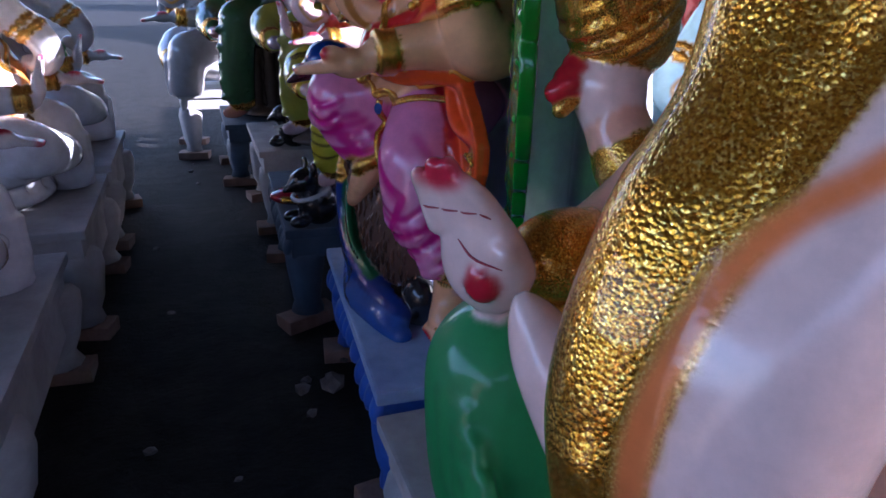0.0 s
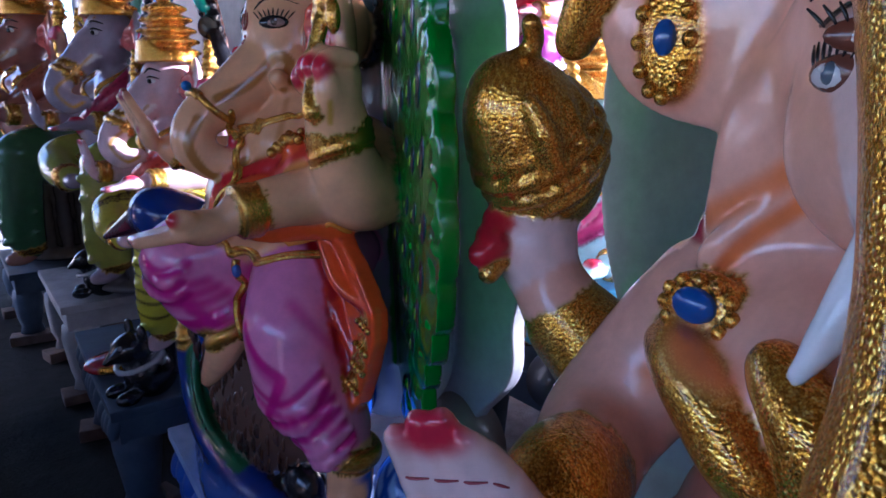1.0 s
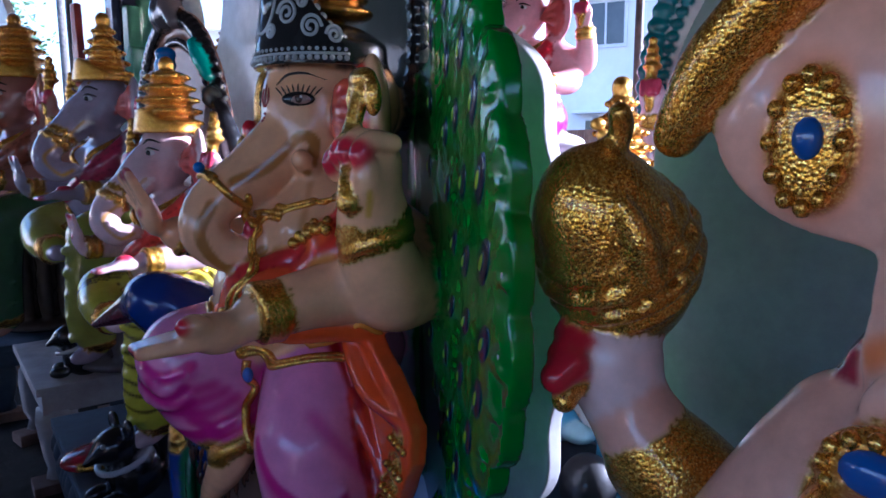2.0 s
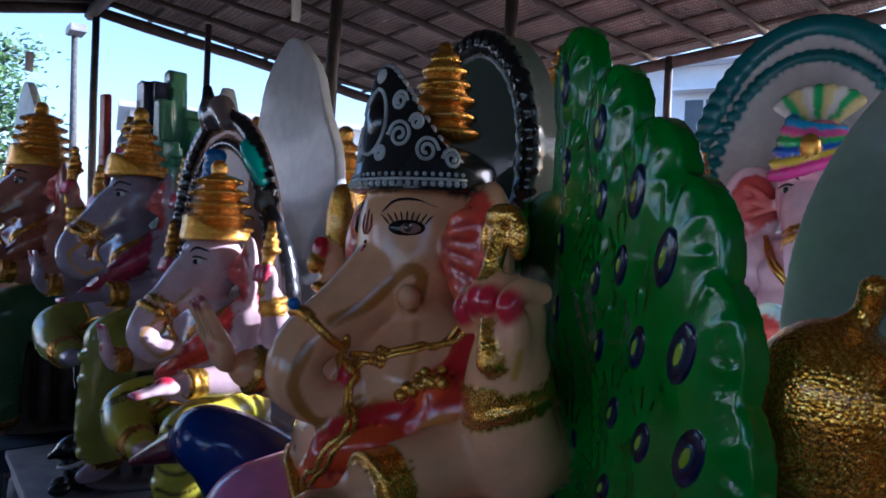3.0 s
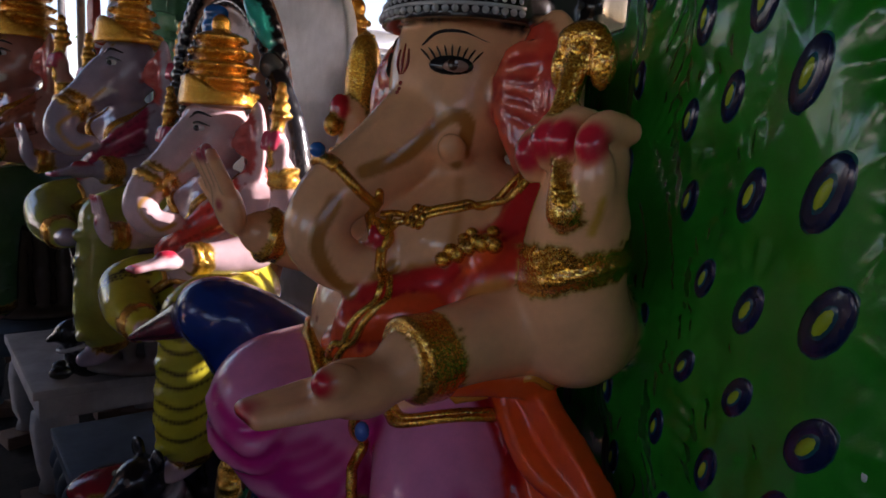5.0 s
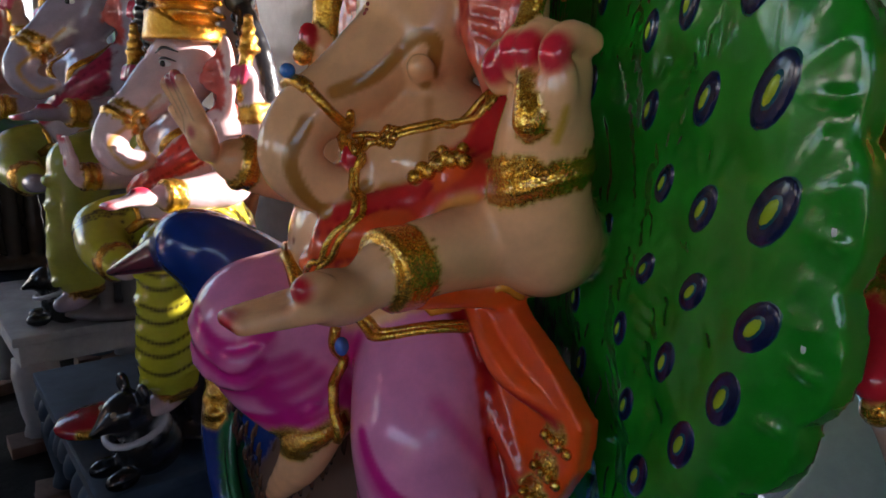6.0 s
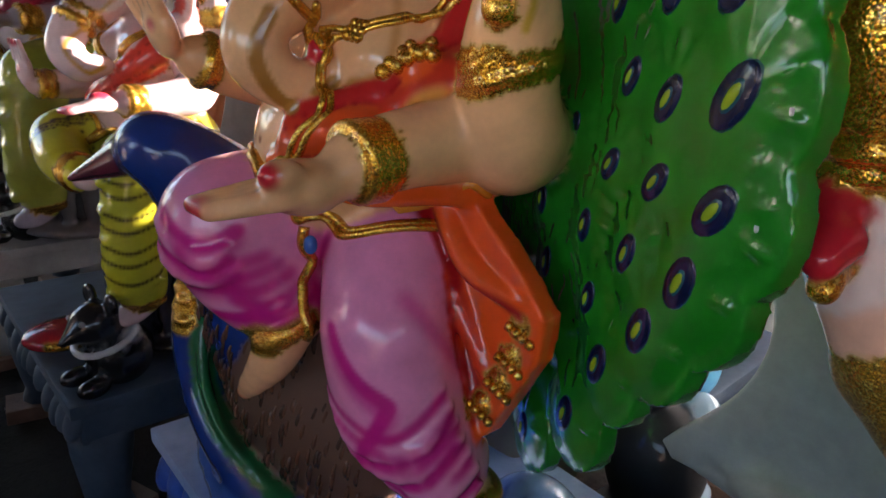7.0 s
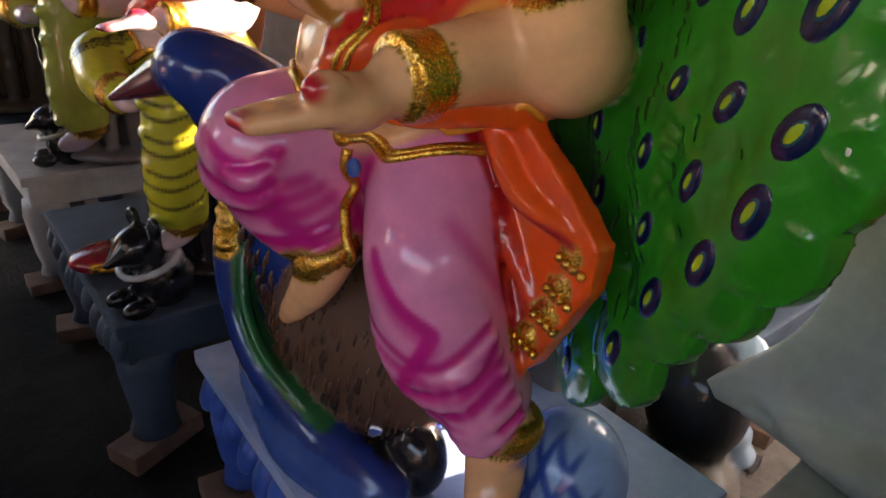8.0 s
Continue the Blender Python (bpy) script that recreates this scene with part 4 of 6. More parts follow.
    c.ring((0.712, 1.44, 0.602), (0.1, -0.1, 1), 0.056, 0.014, GOLD, 1.5)
    c.tube([(0.714, 1.44, 0.60), (0.705, 1.43, 0.52), (0.672, 1.405, 0.468)], [0.047, 0.044, 0.034], skin, 10, 0.01)
    for k in range(5):
        c.limb((0.665, 1.375 + 0.015 * k, 0.472), (0.634, 1.366 + 0.015 * k, 0.448), 0.010, 0.008, skin, 0.003)
        c.wire([(0.672, 1.372 + 0.015 * k, 0.488), (0.645, 1.364 + 0.015 * k, 0.466)], 0.0035, (0.45, 0.20, 0.03), 4)
    # orange shawl: sash over the chest and the hanging end with gilt tassels
    top = [(0.76, 1.47, 1.285), (0.70, 1.515, 1.225), (0.65, 1.585, 1.170), (0.61, 1.66, 1.125)]
    low = [(0.76, 1.46, 1.105), (0.69, 1.50, 1.075), (0.62, 1.575, 1.070), (0.58, 1.66, 1.080)]
    for k in range(6):
        f = k / 5
        run = [Vector(a).lerp(Vector(b), f) for a, b in zip(top, low)]
        hue = tuple(a + (b - a) * f for a, b in zip((0.52, 0.018, 0.018), (0.88, 0.11, 0.012)))
        c.tube([c.snap(p, 0.002) for p in run], [0.027, 0.026, 0.021, 0.013], hue, 14, 0.014)
    # dark red between the sash folds: shade painted into the creases
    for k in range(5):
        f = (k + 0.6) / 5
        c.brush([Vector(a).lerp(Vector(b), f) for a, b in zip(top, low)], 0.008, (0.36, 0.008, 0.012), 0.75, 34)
    c.line([Vector(p) + Vector((0, -0.004, -0.012)) for p in low], 0.006, (0.85, 0.30, 0.03), 22)
    for k in range(9):
        p = Vector((0.66, 1.485, 1.245)).lerp(Vector((0.64, 1.555, 1.205)), k / 8)
        c.bead(c.snap(p + Vector((0, 0, 0.008 * (k % 2))), 0.003), 0.011, GOLD, seg=8)
    hang = [(1.306, 0.938), (1.372, 0.985), (1.496, 1.093), (1.631, 1.03), (1.60, 0.97), (1.45, 0.685), (1.395, 0.715), (1.313, 0.868)]
    hang = [(y - 1.46, z - 0.89) for y, z in hang]
    c.plate((0.745, 1.46, 0.89), (0.10, 1, 0), (0, 0, 1), convex(hang[::-1]), 0.26, 0.034, ORANGE, None, 0.015, bulge=-0.25)
    ridges = (((1.60, 1.02), (1.53, 0.87), (1.450, 0.70)), ((1.575, 1.01), (1.505, 0.88), (1.425, 0.735)), ((1.55, 1.03), (1.485, 0.915), (1.405, 0.80)), ((1.53, 1.05), (1.45, 0.955), (1.335, 0.925)))
    # grooves get painted dark red shade; the last ridge is orange as a highlight
    for k, run in enumerate(ridges):
        c.tube([(0.722, *run[0]), (0.718, *run[1]), (0.724, *run[2])], [0.012, 0.017, 0.009], ORANGE if k == 3 else (0.72, 0.045, 0.015), 14, 0.010)
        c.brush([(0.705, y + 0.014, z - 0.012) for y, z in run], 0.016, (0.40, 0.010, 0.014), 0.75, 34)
    for k, (y, z) in enumerate(((1.351, 0.902), (1.365, 0.853), (1.381, 0.808), (1.410, 0.760))):
        c.ball((0.724, y, z), (0.016, 0.027 - 0.002 * k, 0.021), GOLD, 0.003, (-28, 0, 0))
        for j in range(4):
            c.bead((0.708, y - 0.022 + 0.012 * j, z - 0.014 + 0.004 * j), 0.0075, GOLD, seg=6)
    c.brush([(0.72, 1.312, 0.935), (0.72, 1.318, 0.868), (0.72, 1.40, 0.712)], 0.010, (0.80, 0.14, 0.02), 0.8, 30)
    # the sash end behind the far arm
    c.tube([(0.72, 1.84, 1.14), (0.68, 1.875, 1.06), (0.66, 1.87, 0.98)], [0.02, 0.035, 0.04], ORANGE, 10, 0.01)
    # belt, necklaces, painted lines: all follow the surface
    for off in (0.0, 0.010):
        c.line([(0.74, 1.50, 0.995 + off), (0.62, 1.57, 0.985 + off), (0.58, 1.66, 0.99 + off), (0.60, 1.78, 1.0 + off)], 0.007, GOLD, 24)
    for off in (0.0, 0.014):
        c.line([(0.70, 1.49, 1.355 - off), (0.66, 1.54, 1.31 - off), (0.63, 1.60, 1.275 - off), (0.61, 1.655, 1.25 - off)], 0.0055, GOLD, 26)
        c.line([(0.62, 1.648 - off, 1.25), (0.60, 1.638 - off, 1.209), (0.58, 1.605 - off, 1.165), (0.56, 1.620 - off, 1.115), (0.55, 1.67, 1.065 - off), (0.555, 1.74, 1.05 - off)], 0.0055, GOLD, 34)
    for k in range(14):
        c.bead(c.snap((0.60, 1.625 + 0.011 * (k % 4), 1.275 - 0.013 * (k // 4)), 0.0), 0.0075, GOLD, seg=6)
    for k in range(9):
        c.bead(c.snap((0.645 - 0.006 * (k % 3), 1.60 + 0.010 * (k // 3), 1.262 - 0.008 * (k % 3))), 0.0085, GOLD, seg=6)
    for k in range(6):
        c.bead(c.snap((0.655 + 0.006 * k, 1.555 - 0.008 * k, 1.192 + 0.006 * k + 0.01 * (k % 2)), 0.003), 0.009, GOLD, seg=8)
    c.line([(0.555, 1.64, 1.04), (0.545, 1.69, 1.03), (0.56, 1.75, 1.05)], 0.010, GOLD, 14)
    c.line([(0.585, 1.65, 0.98), (0.57, 1.64, 0.90), (0.585, 1.635, 0.80)], 0.009, GOLD, 16)
    c.bead((0.575, 1.625, 0.965), (0.010, 0.011, 0.014), (0.05, 0.12, 0.40))
    rng = random.Random(8)
    for k in range(260):
        a, b = rng.uniform(-1.25, 1.25), rng.uniform(-1.2, 1.0)
        p = c.snap((0.70 - 0.15 * math.cos(a) * math.cos(b), 1.77 + 0.215 * math.sin(a), 0.62 + 0.205 * math.sin(b)))
        if p[0] < 0.66:
            c.wire([p, p + np.array((-0.003, 0.004, -0.018)), p + np.array((0.0, 0.008, -0.036))], 0.0042, (0.13, 0.06, 0.035) if k % 3 else (0.06, 0.028, 0.018), 5, True)
    # mouse and base lumps
    c.ball((0.675, 1.585, 0.45), (0.05, 0.06, 0.075), BLACK, 0.01)
    c.ball((0.655, 1.61, 0.425), (0.05, 0.06, 0.05), BLACK, 0.01)
    c.ball((0.635, 1.635, 0.455), (0.012, 0.018, 0.02), BLACK, 0.004)
    c.ball((0.85, 1.40, 0.45), (0.10, 0.10, 0.12), (0.24, 0.40, 0.66), 0.02)
    for k in range(5):
        a = -0.08 + 0.04 * k
        c.stroke([(0.76, 1.33 + a + 0.06, 0.56), (0.76, 1.40 + a, 0.47), (0.76, 1.47 + a, 0.38)], (0.08, 0.010, 0.012), (0.02, 0.08, 0.35), 0.9, 26)
        c.stroke([(0.76, 1.47 + a, 0.56), (0.76, 1.40 + a, 0.47), (0.76, 1.33 + a + 0.06, 0.38)], (0.08, 0.010, 0.012), (0.02, 0.08, 0.35), 0.9, 26)
    # painted face and sprayed shades
    face_kit(c, (0.692, 1.622, 1.452), (-0.60, -0.80, 0.10), 1, 1.0, skin, 1.0)
    face_kit(c, (0.692, 1.758, 1.452), (-0.60, 0.80, 0.10), -1, 1.0, skin, 1.0)
    for dy in (-0.012, 0, 0.012):
        c.wire([c.snap(q, 0.001) for q in [(0.655, 1.685 + dy * 0.3, 1.440), (0.652, 1.685 + dy, 1.455), (0.655, 1.685 + dy * 0.8, 1.475 + 0.008 * (dy == 0))]], 0.0022, (0.30, 0.03, 0.02), 6, True)
    for k in range(3):
        c.bead(c.snap((0.656, 1.685, 1.428 - 0.010 * k)), 0.0032, (0.30, 0.03, 0.02), seg=6)
    for p in ((0.555, 1.72, 1.10), (0.64, 1.55, 1.20)):
        c.spray(c.snap(p), 0.008, (0.35, 0.12, 0.06))
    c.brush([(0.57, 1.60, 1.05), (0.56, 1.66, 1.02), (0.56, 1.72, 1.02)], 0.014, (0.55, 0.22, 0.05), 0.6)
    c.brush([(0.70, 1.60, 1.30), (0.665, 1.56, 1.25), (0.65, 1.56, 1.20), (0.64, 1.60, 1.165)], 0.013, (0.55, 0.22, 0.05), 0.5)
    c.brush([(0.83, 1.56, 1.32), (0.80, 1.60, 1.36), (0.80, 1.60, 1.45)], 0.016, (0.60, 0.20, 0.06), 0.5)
    brown = (0.42, 0.17, 0.03)
    c.brush([(0.70, 1.615, 1.335), (0.715, 1.612, 1.375), (0.69, 1.62, 1.385), (0.64, 1.64, 1.335), (0.575, 1.65, 1.305)], 0.013, brown, 1.0, 70, 0.35)
    c.brush([(0.535, 1.648, 1.27), (0.515, 1.652, 1.22), (0.545, 1.652, 1.172), (0.59, 1.655, 1.165), (0.625, 1.655, 1.185)], 0.013, brown, 1.0, 70, 0.35)
    c.wire([(0.703, 1.612, 1.43), (0.70, 1.61, 1.405), (0.712, 1.603, 1.385)], 0.0016, (0.75, 0.5, 0.3), 8, True)
    c.spray((0.366, 1.503, 1.076), (0.032, 0.035, 0.02), RED)
    c.spray((0.415, 1.452, 1.115), 0.022, RED)
    c.spray((0.425, 1.47, 1.088), (0.03, 0.012, 0.02), (0.45, 0.12, 0.06), 0.6)
    c.spray((0.528, 1.748, 0.693), 0.02, RED)
    c.spray((0.630, 1.395, 0.447), (0.014, 0.05, 0.014), RED)
    c.spray((0.72, 1.565, 1.19), 0.05, ORANGE, 0.35)
    c.brush([(0.68, 1.475, 1.165), (0.62, 1.50, 1.155), (0.57, 1.52, 1.14)], 0.02, (0.75, 0.30, 0.06), 0.5)
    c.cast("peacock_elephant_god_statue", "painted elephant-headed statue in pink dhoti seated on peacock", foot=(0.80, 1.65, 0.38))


peacock_statue()


# ---- the near statue ----
def bare_back(s, t):
    """Outline of the plaster back: rounded above, drawn in below, spread out at the foot."""
    dome = ((np.abs(s) / 0.74) ** 2.4 + (np.maximum(t, 0) / 0.68) ** 2.4) ** (1 / 2.4) * 0.74 - 0.74
    waist = 0.08 * np.exp(-((t + 0.48) / 0.20) ** 2) - 0.12 * np.exp(-((t + 0.86) / 0.16) ** 2)
    return np.maximum(dome + np.where(t < 0, waist, 0.0), -t - 0.82)


def near_statue():
    c = Clay((0.33, -0.32, 0.36), (1.43, 1.48, 1.95), 0.0056)
    skin, pale = (0.82, 0.42, 0.29), (0.82, 0.58, 0.52)
    green = (0.02, 0.24, 0.06)
    flame = (0.80, 0.22, 0.06)
    c.ball((0.84, 0.52, 0.80), (0.18, 0.22, 0.19), skin, 0.02)
    c.ball((0.84, 0.55, 1.02), (0.15, 0.20, 0.13), skin, 0.05)
    c.ball((0.86, 0.50, 1.36), (0.15, 0.16, 0.17), skin, 0.03)
    c.ball((0.77, 0.50, 1.27), (0.10, 0.12, 0.11), skin, 0.04)
    # ears: broad above, drawn in below
    for s in (-1, 1):
        y = 0.52 + 0.19 * s
        c.ball((0.835, y + 0.03 * s, 1.39), (0.028, 0.15, 0.12), skin, 0.03, (0, 0, 10 * s))
        c.ball((0.82, y - 0.06 * s, 1.22), (0.028, 0.075, 0.14), skin, 0.05, (14 * s, 0, 8 * s))
        c.tube([(0.80, y - 0.06 * s, 1.20), (0.785, y - 0.01 * s, 1.145), (0.80, y + 0.0 * s, 1.11)], [0.008, 0.013, 0.008], skin, 8, 0.012)
        c.ball(c.snap((0.80, y + 0.075 * s, 1.365)), (0.012, 0.036, 0.068), GOLD, 0.003, (0, 0, 10 * s))
        c.ball((0.76, y - 0.02 * s, 1.085), (0.024, 0.052, 0.044), GOLD, 0.003)
        c.tube([(0.80, y + 0.215 * s, 1.375), (0.80, y + 0.17 * s, 1.45), (0.80, y + 0.08 * s, 1.535)], [0.026, 0.034, 0.034], GOLD, 10, 0.006)
        c.bead(c.snap((0.79, y + 0.073 * s, 1.368), 0.0), (0.010, 0.014, 0.020), (0.02, 0.09, 0.32))
        c.bead(c.snap((0.735, y - 0.02 * s, 1.095)), (0.014, 0.026, 0.020), (0.02, 0.09, 0.32))
        c.brush([(0.79, y + 0.015 * s, 1.10), (0.785, y - 0.03 * s, 1.145), (0.79, y - 0.10 * s, 1.21)], 0.015, flame, 0.9)
        c.brush([(0.80, y + 0.02 * s, 1.17), (0.795, y - 0.03 * s, 1.20), (0.80, y - 0.09 * s, 1.24)], 0.024, flame, 0.45)
        c.spray((0.805, y + 0.075 * s, 1.365), (0.03, 0.06, 0.10), flame, 0.75, 0.55)
        c.spray((0.80, y + 0.075 * s, 1.365), (0.05, 0.046, 0.078), GOLD, 1.0, 0.7)
        c.spray((0.76, y - 0.02 * s, 1.085), (0.06, 0.056, 0.048), GOLD, 1.0, 0.7)
        for k in range(12):
            a = 2 * math.pi * k / 12
            c.bead(c.snap((0.79, y + (0.075 + 0.033 * math.cos(a)) * s, 1.365 + 0.062 * math.sin(a)), 0.001), 0.010, GOLD, seg=6)
            c.bead(c.snap((0.735, y + (-0.02 + 0.045 * math.cos(a)) * s, 1.09 + 0.036 * math.sin(a)), 0.001), 0.009, GOLD, seg=6)
        c.spray((0.805, y - 0.03 * s, 1.34), (0.05, 0.07, 0.08), (0.76, 0.34, 0.16), 0.5, 0.1)
        c.brush([(0.80, y - 0.01 * s, 1.42), (0.80, y - 0.05 * s, 1.425), (0.80, y - 0.09 * s, 1.415)], 0.007, (0.45, 0.2, 0.1), 0.6)
    # trunk: pale side, gilt cover along its ridge, flame-coloured rim between them
    c.tube([(0.76, 0.46, 1.32), (0.665, 0.375, 1.20), (0.58, 0.335, 1.08), (0.515, 0.325, 0.96), (0.515, 0.32, 0.82)], [0.115, 0.100, 0.088, 0.078, 0.075], pale, 18, 0.03)
    c.tube([(0.67, 0.465, 1.42), (0.612, 0.412, 1.28), (0.576, 0.388, 1.165), (0.510, 0.383, 1.075), (0.457, 0.374, 0.985), (0.440, 0.364, 0.91), (0.456, 0.355, 0.82)],
           [0.074, 0.080, 0.084, 0.078, 0.063, 0.052, 0.050], GOLD, 26, 0.006)
    for k in range(7):
        f = k / 6
        p = Vector((0.54, 0.355, 1.20)).lerp(Vector((0.405, 0.345, 0.93)), f)
        c.ball(p, 0.020, GOLD, 0.014)
    c.brush([(0.61, 0.345, 1.24), (0.60, 0.325, 1.15), (0.535, 0.322, 1.075), (0.475, 0.325, 0.99), (0.455, 0.325, 0.93), (0.46, 0.315, 0.86)], 0.020, flame, 0.9, 60, 0.1)
    c.tube([(0.50, 0.36, 0.84), (0.48, 0.44, 0.86), (0.455, 0.50, 0.92), (0.434, 0.523, 0.972)], [0.06, 0.045, 0.032, 0.008], pale, 12, 0.02)
    c.spray((0.44, 0.515, 0.93), (0.012, 0.03, 0.05), flame, 0.8)
    for y in (0.525, 0.33):
        c.limb((0.68, y - 0.05 if y > 0.5 else y, 1.235), (0.618, y, 1.105), 0.036, 0.008, (0.80, 0.79, 0.78), 0.004)
    face_kit(c, (0.70, 0.525, 1.318), (-0.85, 0.50, 0.05), -1, 1.1, skin, 0.8, (0.68, 0.66, 0.66), (0.09, 0.12, 0.16), (0.16, 0.05, 0.03))
    face_kit(c, (0.70, 0.44, 1.318), (-0.85, -0.50, 0.05), 1, 0.95, skin, 0.8, (0.68, 0.66, 0.66), (0.09, 0.12, 0.16), (0.16, 0.05, 0.03))
    # crown
    c.ball((0.86, 0.50, 1.53), (0.16, 0.17, 0.05), GOLD, 0.01)
    for z, r in ((1.60, 0.13), (1.68, 0.11), (1.75, 0.085), (1.81, 0.06)):
        c.ball((0.87, 0.50, z), (r, r, 0.05), GOLD, 0.006)
    # far front arm with raised palm
    c.tube([(0.86, 0.74, 1.06), (0.76, 0.81, 0.92), (0.65, 0.76, 0.905), (0.56, 0.72, 0.92)], [0.085, 0.07, 0.056, 0.046], skin, 12, 0.02)
    c.tube([(0.615, 0.745, 0.912), (0.575, 0.725, 0.918)], [0.066, 0.060], GOLD, 4, 0.006)
    c.ball((0.472, 0.70, 0.935), (0.034, 0.060, 0.072), pale, 0.02, (0, -14, 42))
    c.ball((0.458, 0.715, 0.98), (0.018, 0.046, 0.034), pale, 0.02, (0, -14, 42))
    for k in range(4):
        top = (1.045, 1.062, 1.060, 1.045)[k]
        dx, dy = 0.019 * (1.5 - k), 0.019 * (k - 1.5)
        c.tube([(0.450 + dx, 0.702 + dy, 0.985), (0.432 + dx * 0.85, 0.706 + dy * 0.85, 1.02), (0.414 + dx * 0.7, 0.708 + dy * 0.7, top)], [0.017, 0.0145, 0.011], pale, 6, 0.0025)
        for h in (0.014,):
            c.wire([c.snap((0.424 + dx * 0.9 + ox - 0.4 * h, 0.680 + dy * 0.9 + oy, 0.992 + h), 0.001) for ox, oy in ((0.008, -0.006), (0.0, 0.0), (-0.008, 0.006))], 0.0015, (0.42, 0.08, 0.09), 4, True)
    c.limb((0.505, 0.675, 0.93), (0.475, 0.652, 0.965), 0.018, 0.013, pale, 0.012)
    c.spray((0.412, 0.705, 1.055), (0.05, 0.05, 0.034), (0.60, 0.02, 0.05))
    c.ball(c.snap((0.452, 0.672, 0.918)), (0.012, 0.022, 0.026), (0.55, 0.015, 0.035), 0.004, (0, -14, 42))
    c.wire([c.snap(q, 0.001) for q in [(0.425, 0.69, 0.975), (0.445, 0.675, 0.955), (0.475, 0.655, 0.95)]], 0.0018, (0.42, 0.06, 0.08), 8, True)
    # far back arm with gilt conch
    c.tube([(0.92, 0.74, 1.05), (0.90, 0.86, 0.89), (0.87, 0.93, 0.92), (0.845, 1.0, 1.02)], [0.08, 0.07, 0.060, 0.056], skin, 12, 0.02)
    c.ball((0.835, 1.025, 1.085), (0.066, 0.058, 0.080), pale, 0.02)
    c.tube([(0.880, 0.935, 0.935), (0.862, 0.97, 0.968)], [0.074, 0.071], GOLD, 4, 0.004)
    for k in range(3):
        c.limb((0.755 + 0.02 * k, 1.03 + 0.008 * k, 1.10 + 0.022 * k), (0.735 + 0.02 * k, 1.035 + 0.008 * k, 1.085 + 0.022 * k), 0.024, 0.02, RED, 0.006)
    c.limb((0.745, 1.03, 1.055), (0.79, 1.03, 1.09), 0.016, 0.014, GOLD, 0.006)
    c.limb((0.815, 1.03, 1.13), (0.83, 1.035, 1.16), 0.032, 0.034, (0.40, 0.02, 0.05), 0.008)
    c.tube([(0.885, 1.03, 1.165), (0.85, 1.035, 1.215), (0.81, 1.03, 1.27), (0.785, 1.03, 1.31)], [0.055, 0.088, 0.082, 0.05], GOLD, 14, 0.02)
    axis = Vector((-0.60, 0.0, 0.80))
    for f, r in ((0.02, 0.058), (0.17, 0.078), (0.33, 0.090), (0.50, 0.092), (0.66, 0.084), (0.82, 0.068), (0.95, 0.052)):
        p = Vector((0.885, 1.03, 1.165)).lerp(Vector((0.785, 1.03, 1.31)), f)
        c.ring(p, axis, r + 0.005, 0.011, GOLD)
        for j in range(16):
            a = 2 * math.pi * j / 16 + f * 3
            side = Vector((0.8, 0, 0.6)) * math.cos(a) + Vector((0, 1, 0)) * math.sin(a)
            c.limb(p + side * (r + 0.008), p + side * (r - 0.002) + axis * 0.03 + axis.cross(side) * 0.02, 0.009, 0.006, GOLD, 0.003)
    c.tube([(0.80, 0.95, 1.20), (0.775, 0.945, 1.25), (0.755, 0.96, 1.30)], [0.010, 0.018, 0.010], GOLD, 8, 0.006)
    c.tube([(0.78, 1.02, 1.345), (0.80, 1.00, 1.375), (0.785, 0.99, 1.40)], [0.018, 0.012, 0.014], GOLD, 6, 0.006)
    # legs in green with soft folds
    c.tube([(0.85, 0.62, 0.66), (0.64, 0.73, 0.73), (0.515, 0.735, 0.765)], [0.14, 0.12, 0.085], green, 12, 0.03, matt=0.7)
    c.tube([(0.515, 0.735, 0.765), (0.53, 0.70, 0.60), (0.58, 0.66, 0.44)], [0.095, 0.105, 0.095], green, 12, 0.03, matt=0.7)
    for k in range(4):
        p = Vector((0.44, 0.70 - 0.035 * k, 0.78 - 0.03 * k))
        c.tube([p, p + Vector((0.005, -0.03, -0.13)), p + Vector((0.06, -0.06, -0.26))], [0.010, 0.020, 0.014], green, 9, 0.02, matt=0.7)
        c.brush([p + Vector((0, 0.016, -0.02)), p + Vector((0.005, -0.012, -0.13)), p + Vector((0.06, -0.045, -0.26))], 0.018, (0.006, 0.10, 0.025), 0.3)
    c.tube([(0.85, 0.40, 0.66), (0.64, 0.34, 0.60), (0.56, 0.28, 0.50)], [0.14, 0.11, 0.09], green, 12, 0.03, matt=0.7)
    # necklaces and sash
    c.tube([(0.74, 0.72, 1.045), (0.70, 0.66, 1.03), (0.69, 0.60, 0.97), (0.70, 0.55, 0.93)], [0.026, 0.034, 0.032, 0.016], GOLD, 12, 0.012)
    c.tube([(0.68, 0.57, 1.08), (0.655, 0.52, 1.04), (0.66, 0.50, 0.95)], [0.026, 0.034, 0.032], GOLD, 10, 0.012)
    c.brush([(0.72, 0.70, 1.10), (0.66, 0.62, 1.07), (0.66, 0.56, 1.0)], 0.04, flame, 0.7, 20, 0.1)
    c.brush([(0.72, 0.74, 1.0), (0.67, 0.66, 0.95), (0.66, 0.58, 0.90)], 0.035, flame, 0.7, 20, 0.1)
    c.tube([(0.93, 0.76, 1.06), (0.87, 0.75, 1.10), (0.83, 0.72, 1.18)], [0.03, 0.032, 0.02], (0.35, 0.015, 0.04), 8, 0.01)
    # back plate, bare plaster
    c.plate((1.35, 0.59, 1.22), (0, 1, 0), (0, 0, 1), bare_back, 1.0, 0.05, (0.32, 0.32, 0.315), None, 0.02, matt=0.9)
